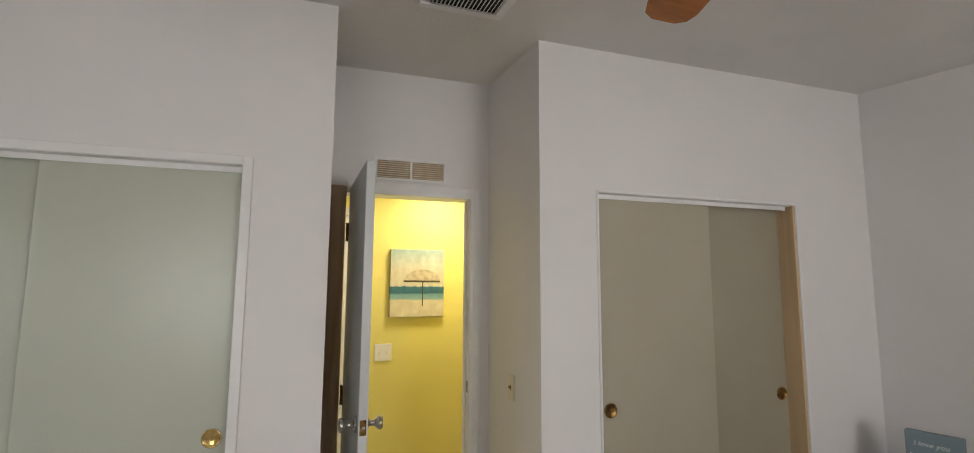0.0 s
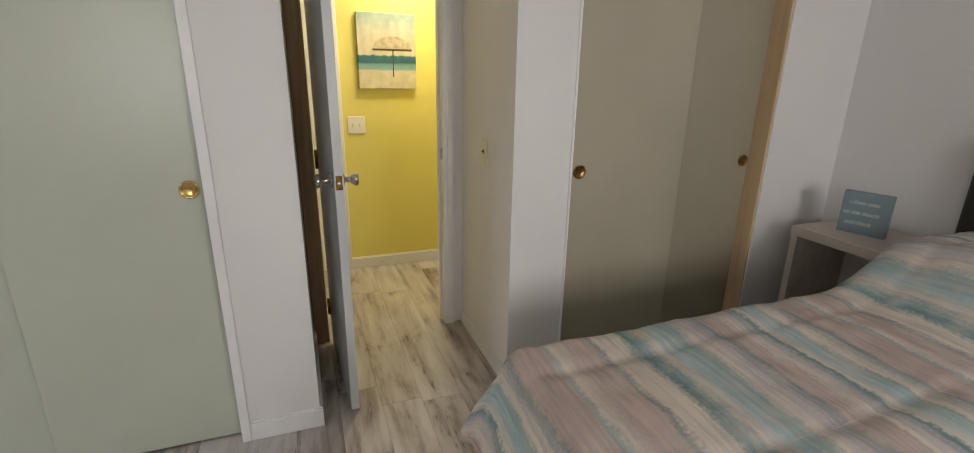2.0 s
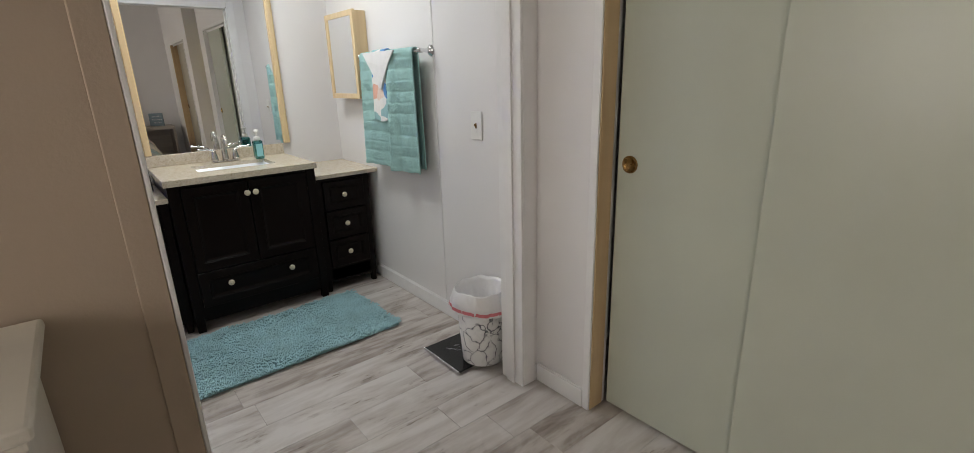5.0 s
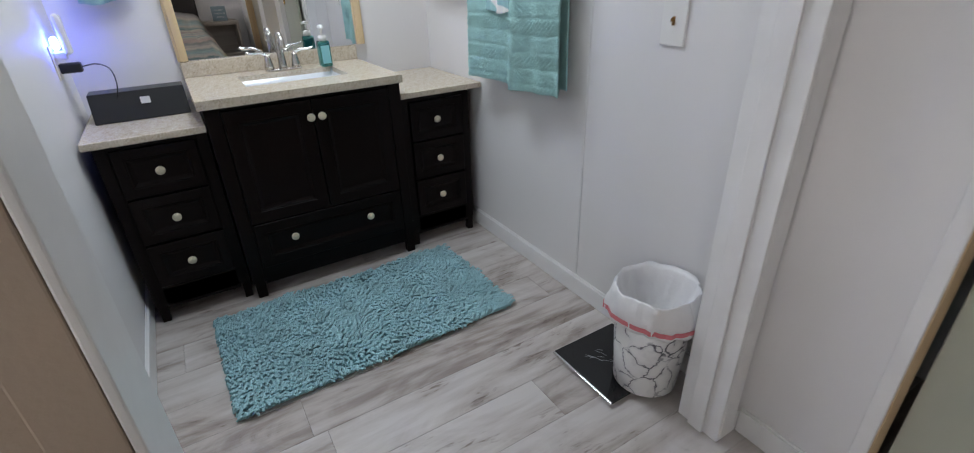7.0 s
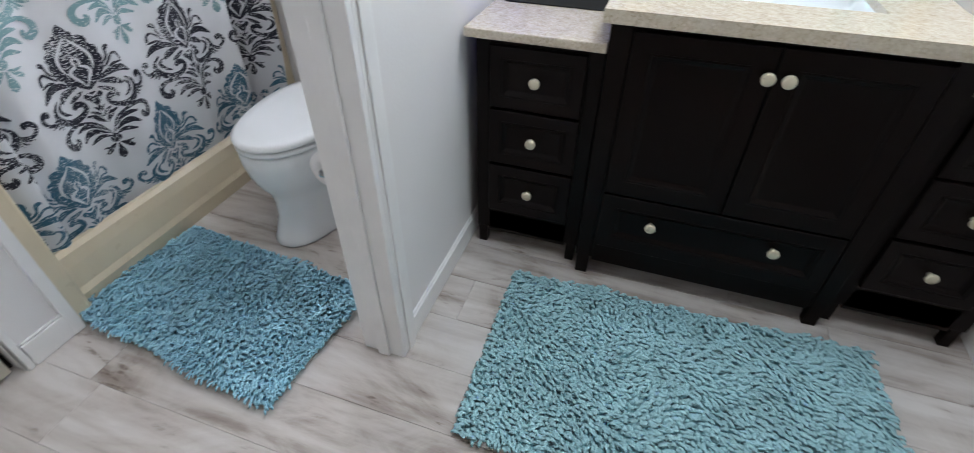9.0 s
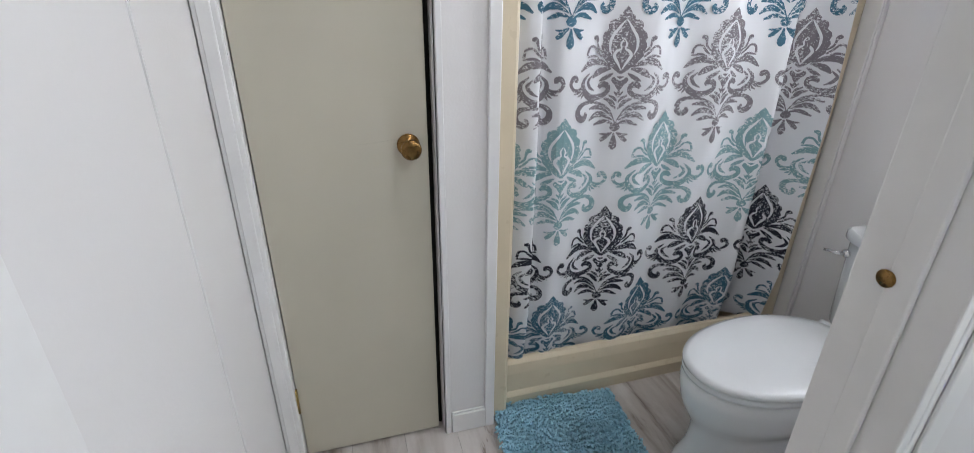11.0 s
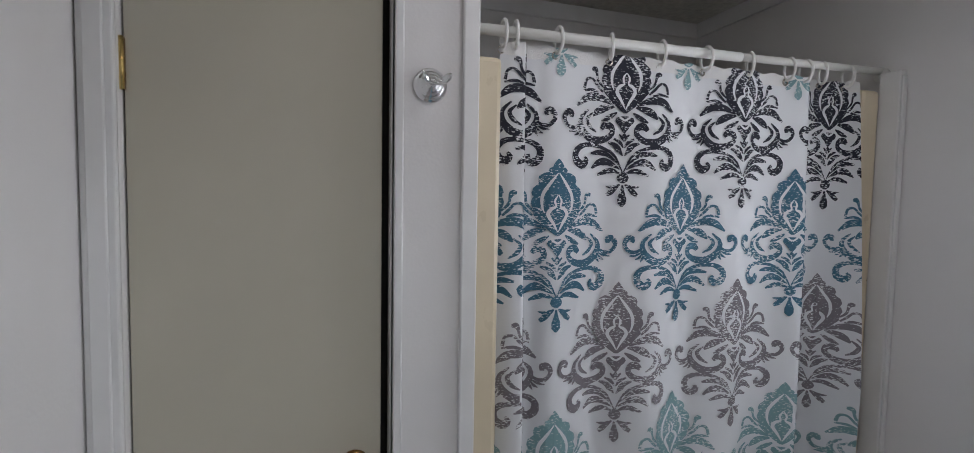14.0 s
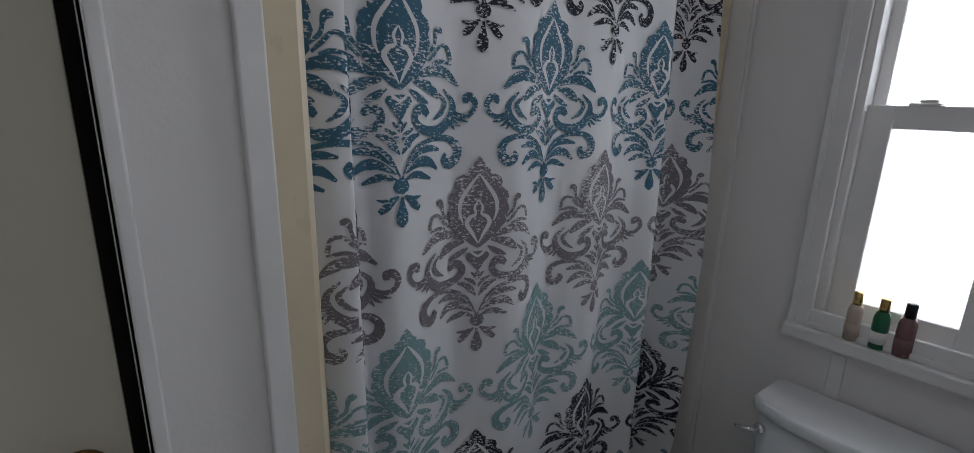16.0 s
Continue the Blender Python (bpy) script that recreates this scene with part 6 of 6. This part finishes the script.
# drops beside the middle one
ink((4, 18, 30, 20), (8, 586), (32, 608), (56, 630))
ink((3, 14, 15, 4), (10, 584), (36, 596), (62, 594))
# unprinted lines inside the flame and the heart
bare((4, 12, 14, 14, 10, 4), (2, 58), (30, 100), (52, 140), (55, 180), (46, 212))
bare((3, 10, 8, 14, 16, 12, 3), (1, 142), (12, 164), (8, 186), (24, 196), (34, 218), (16, 252), (1, 284))
bare((8, 9, 4), (0, 330), (14, 320), (26, 308))


def motif(vs, fs, mi, s0, z_tip):
    """Adds one damask figure centred at s0, its tip at z_tip."""
    top = z_tip + MH

    def add(grid, m, lift):
        base = len(vs)
        n, w = len(grid), len(grid[0])
        zs = [top - q[1] * MH for row in grid for q in row]
        if max(zs) < CZ_BOT or min(zs) > CZ_TOP:
            return
        xs = [s0 + q[0] * MH for row in grid for q in row]
        if max(xs) < 0 or min(xs) > CLEN:
            return
        for x, z in zip(xs, zs):
            vs.append(cloth_at(x, min(max(z, CZ_BOT + 0.002), CZ_TOP - 0.001), lift))
        for i in range(n - 1):
            for j in range(w - 1):
                a = base + i * w + j
                fs.append((a, a + 1, a + w + 1, a + w))
                mi.append(m)
    for rows in CENTRE:
        add([[(hw * c, y) for c in (-1, -0.67, -0.33, 0, 0.33, 0.67, 1)] for y, hw in rows], 0, 0.0022)
    for sgn in (1, -1):
        for ctrl, wd in FIG:
            q = stroke_pts(ctrl, wd, 20)
            add([[(sgn * a[0], a[1]), (sgn * b[0], b[1])] for a, b in q], 0, 0.0019)
        for ctrl, wd in WHITE_FIG:
            q = stroke_pts(ctrl, wd, 16)
            add([[(sgn * a[0], a[1]), (sgn * b[0], b[1])] for a, b in q], 1, 0.0030)


for row in range(-1, 6):
    ink = row % 4
    for col_ in range(-4, 9):
        if (col_ + row) % 2 != 1:
            continue
        vs, fs, mi = [], [], []
        motif(vs, fs, mi, S_A + col_ * S_H, 1.595 - 0.3115 * row)
        if not fs:
            continue
        me = bpy.data.meshes.new("damask_print")
        me.from_pydata(vs, [], fs)
        me.materials.append(INKS[ink])
        me.materials.append(CURTAIN)
        me.polygons.foreach_set("material_index", mi)
        ob = new("damask_print", me)
        ob.parent = cl
        tagged(ob, ("navy", "teal", "grey", "pale aqua")[ink] + " damask figure")

ring = thing("curtain_ring", (0, 0, 0), "white plastic curtain ring on the rod", "curtain ring", "shower curtain rings")
part("loop", tube([(0.003 * math.sin(a), 0.021 * math.sin(a), -0.012 + 0.030 * math.cos(a)) for a in [2 * math.pi * k / 22 for k in range(23)]], 0.0042, 8), PLASTIC, ring)
part("grommet", tube([(0.008 * math.sin(a), -0.012, -0.046 + 0.008 * math.cos(a)) for a in [2 * math.pi * k / 12 for k in range(13)]], 0.0022, 6), NICKEL, ring)
spots = (-2.722, -2.752, -2.86, -3.003, -3.15, -3.29, -3.435, -3.575, -3.635, -3.70, -3.80)
for k, x in enumerate(spots[1:]):
    copy_thing(ring, pose(x, RY, RZ - 0.003, 0, 0, 14 * math.sin(k * 2.1)))
ring.matrix_basis = pose(spots[0], RY, RZ - 0.003, 0, 0, 9)

# narrow closet door, its knob and hinges
ld = thing("door_2", (-2.23, LW - 0.03, 0), "closed pale olive closet door with a brass knob", "door", kind="structure")
leaf = part("door_leaf", box((S0 + 0.017, LW - 0.062, 0.010), (S1 - 0.003, LW - 0.024, ST - 0.006), 0.002), OLIVE, ld)
knob_set((-2.391, LW - 0.0235, 1.052), "y", OLDBRASS, leaf)
part("gap", boxes([((S0 - 0.001, LW - 0.095, 0), (S0 + 0.0165, LW - 0.055, ST - 0.001)), ((S0 + 0.017, LW - 0.095, 0), (S1, LW - 0.064, ST - 0.001))]), DARK, leaf)
for z in (0.25, 1.835):
    hn = part("hinge", box((S1 - 0.006, LW - 0.026, z - 0.045), (S1 + 0.008, LW - 0.0185, z + 0.045), 0.001), OLDBRASS, leaf)
    part("pin", tube([(S1 - 0.001, LW - 0.016, z - 0.046), (S1 - 0.001, LW - 0.016, z + 0.046)], 0.0055), BRASS, hn)
rs = random.Random(3)
bm = bmesh.new()
for k in range(16):
    x, z, w = -2.355 + k * 0.0062 + rs.uniform(-0.002, 0.002), 1.066 - 0.0004 * k + rs.uniform(-0.0015, 0.0015), rs.uniform(0.0006, 0.0018)
    bm.faces.new([bm.verts.new(q) for q in ((x, LW - 0.0236, z), (x + w, LW - 0.0236, z), (x + w, LW - 0.0236, z + 0.001), (x, LW - 0.0236, z + 0.001))])
part("scuff", bm, DARK, leaf, "row of small dark scuffs")
casing("jamb_linen", [((S0 - 0.004, LW - 0.10, 0), (S0 - 0.001, LW, ST))], "white door jamb")


# robe hooks
def robe_hook():
    hk = thing("robe_hook", (0, 0, 0), "chrome double robe hook on the white wall", "hook", "chrome robe hooks")
    part("rosette", lathe([(0.035, 0), (0.0355, 0.002), (0.034, 0.0045), (0.030, 0.0055), (0.0295, 0.008), (0.027, 0.0095), (0.0235, 0.0105), (0.023, 0.013), (0.0205, 0.015), (0.0165, 0.016), (0.0155, 0.0185), (0.012, 0.020), (0.008, 0.022), (0.0055, 0.030), (0.001, 0.034)], (0, 0, 0), "y", 32), CHROME, hk)
    part("stem", tube([(0, 0.030, 0), (0, 0.042, -0.001)], [0.0055, 0.0045], 12), CHROME, hk)
    for s in (-1, 1):
        bm = tube(curve_points([(0, 0.040, -0.001), (s * 0.007, 0.050, -0.004), (s * 0.017, 0.063, -0.001), (s * 0.027, 0.073, 0.011)], 14), [0.0045, 0.0038, 0.0034, 0.0032, 0.0034, 0.0040, 0.0048, 0.0056, 0.0064, 0.0070, 0.0072, 0.0066, 0.0048, 0.0015], 12)
        for v in bm.verts:                      # flattened, leaf-shaped end
            q = min(1.0, abs(v.co.x) / 0.018)
            line = 0.040 + 0.034 * min(1.0, abs(v.co.x) / 0.027)
            v.co.y = line + (v.co.y - line) * (1 - 0.5 * q)
        part("prong", bm, CHROME, hk)
    return hk


hook = robe_hook()
copy_thing(hook, pose(XB0, 0.306, 1.692, 0, 0, 90))
copy_thing(hook, pose(XB0, 0.458, 1.692, 0, 0, 90))
hook.matrix_basis = pose(-2.538, LW, 1.838)
st = thing("latch_hole_plate", (PX + 0.028, 0.572, 1.12), "brass-edged latch hole in the white jamb", "strike plate")
part("hole", lathe([(0.012, 0), (0.012, 0.0012), (0.001, 0.001)], (PX + 0.028, 0.590, 1.10), "x", 20), OLDBRASS, st)

# bathroom window and bottles on its sill
sash_window("window_2", XW, W0, W1, WB, WT, 1.497, 1, FROST, "x", "white hung bathroom window with frosted glass")


def lotion(y, hgt, r, body_mat, cap_mat, cap_h, label):
    b = thing("lotion_bottle", (XW + 0.012, y, WB), label, "bottle", "bottles on the window sill")
    x, z = XW + 0.012, WB - 0.0115
    part("body", lathe([(0.001, 0), (r, 0.002), (r, hgt * 0.62), (r * 0.8, hgt * 0.72), (r * 0.5, hgt * 0.78), (0.001, hgt * 0.79)], (x, y, z), seg=24), body_mat, b)
    part("cap", lathe([(r * 0.62, hgt * 0.74), (r * 0.62, hgt * 0.74 + cap_h), (r * 0.55, hgt * 0.74 + cap_h + 0.002), (0.001, hgt * 0.74 + cap_h + 0.002)], (x, y, z), seg=20), cap_mat, b)
    part("label", lathe([(r + 0.0006, hgt * 0.12), (r + 0.0006, hgt * 0.36)], (x, y, z), seg=24), PLASTIC if label.startswith("green") else body_mat, b)
    return b


lotion(0.028, 0.130, 0.017, mat("cream_lotion", (0.55, 0.45, 0.38), 0.3, bump=0.0), BRASS, 0.034, "cream lotion bottle with a gold cap")
lotion(0.084, 0.130, 0.018, mat("green_lotion", (0.02, 0.16, 0.08), 0.2, bump=0.0), BRASS, 0.034, "green lotion bottle with a gold cap")
lotion(0.134, 0.133, 0.019, mat("mauve_lotion", (0.24, 0.12, 0.13), 0.25, bump=0.0), BLACK, 0.036, "mauve lotion bottle with a black cap")


# ---- floor planks ----
floor = tagged(new("floor"), "weathered grey-white vinyl plank floor", "floor", kind="structure")
PW, PL = 0.181, 1.22
col = 0
x = XW
rng = random.Random(4)
while x < XE:
    y = YS - rng.uniform(0, PL)
    while y < HY:
        y0, y1 = max(y, YS), min(y + PL, HY)
        inside = y1 - y0 > 0.03 and not (x + PW < XB1 - 0.1 and y1 < -0.6) and not (y0 > DY + 0.2 and (x < -0.9 or x > 1.24))
        if inside:
            gap = 0.0004
            ob = part("plank", box((x + gap, y0 + gap, -0.005), (min(x + PW, XE) - gap, y1 - gap, 0.0), 0.0007, seg=1), PLANK)
            ob.parent = floor
        y += PL
    x += PW
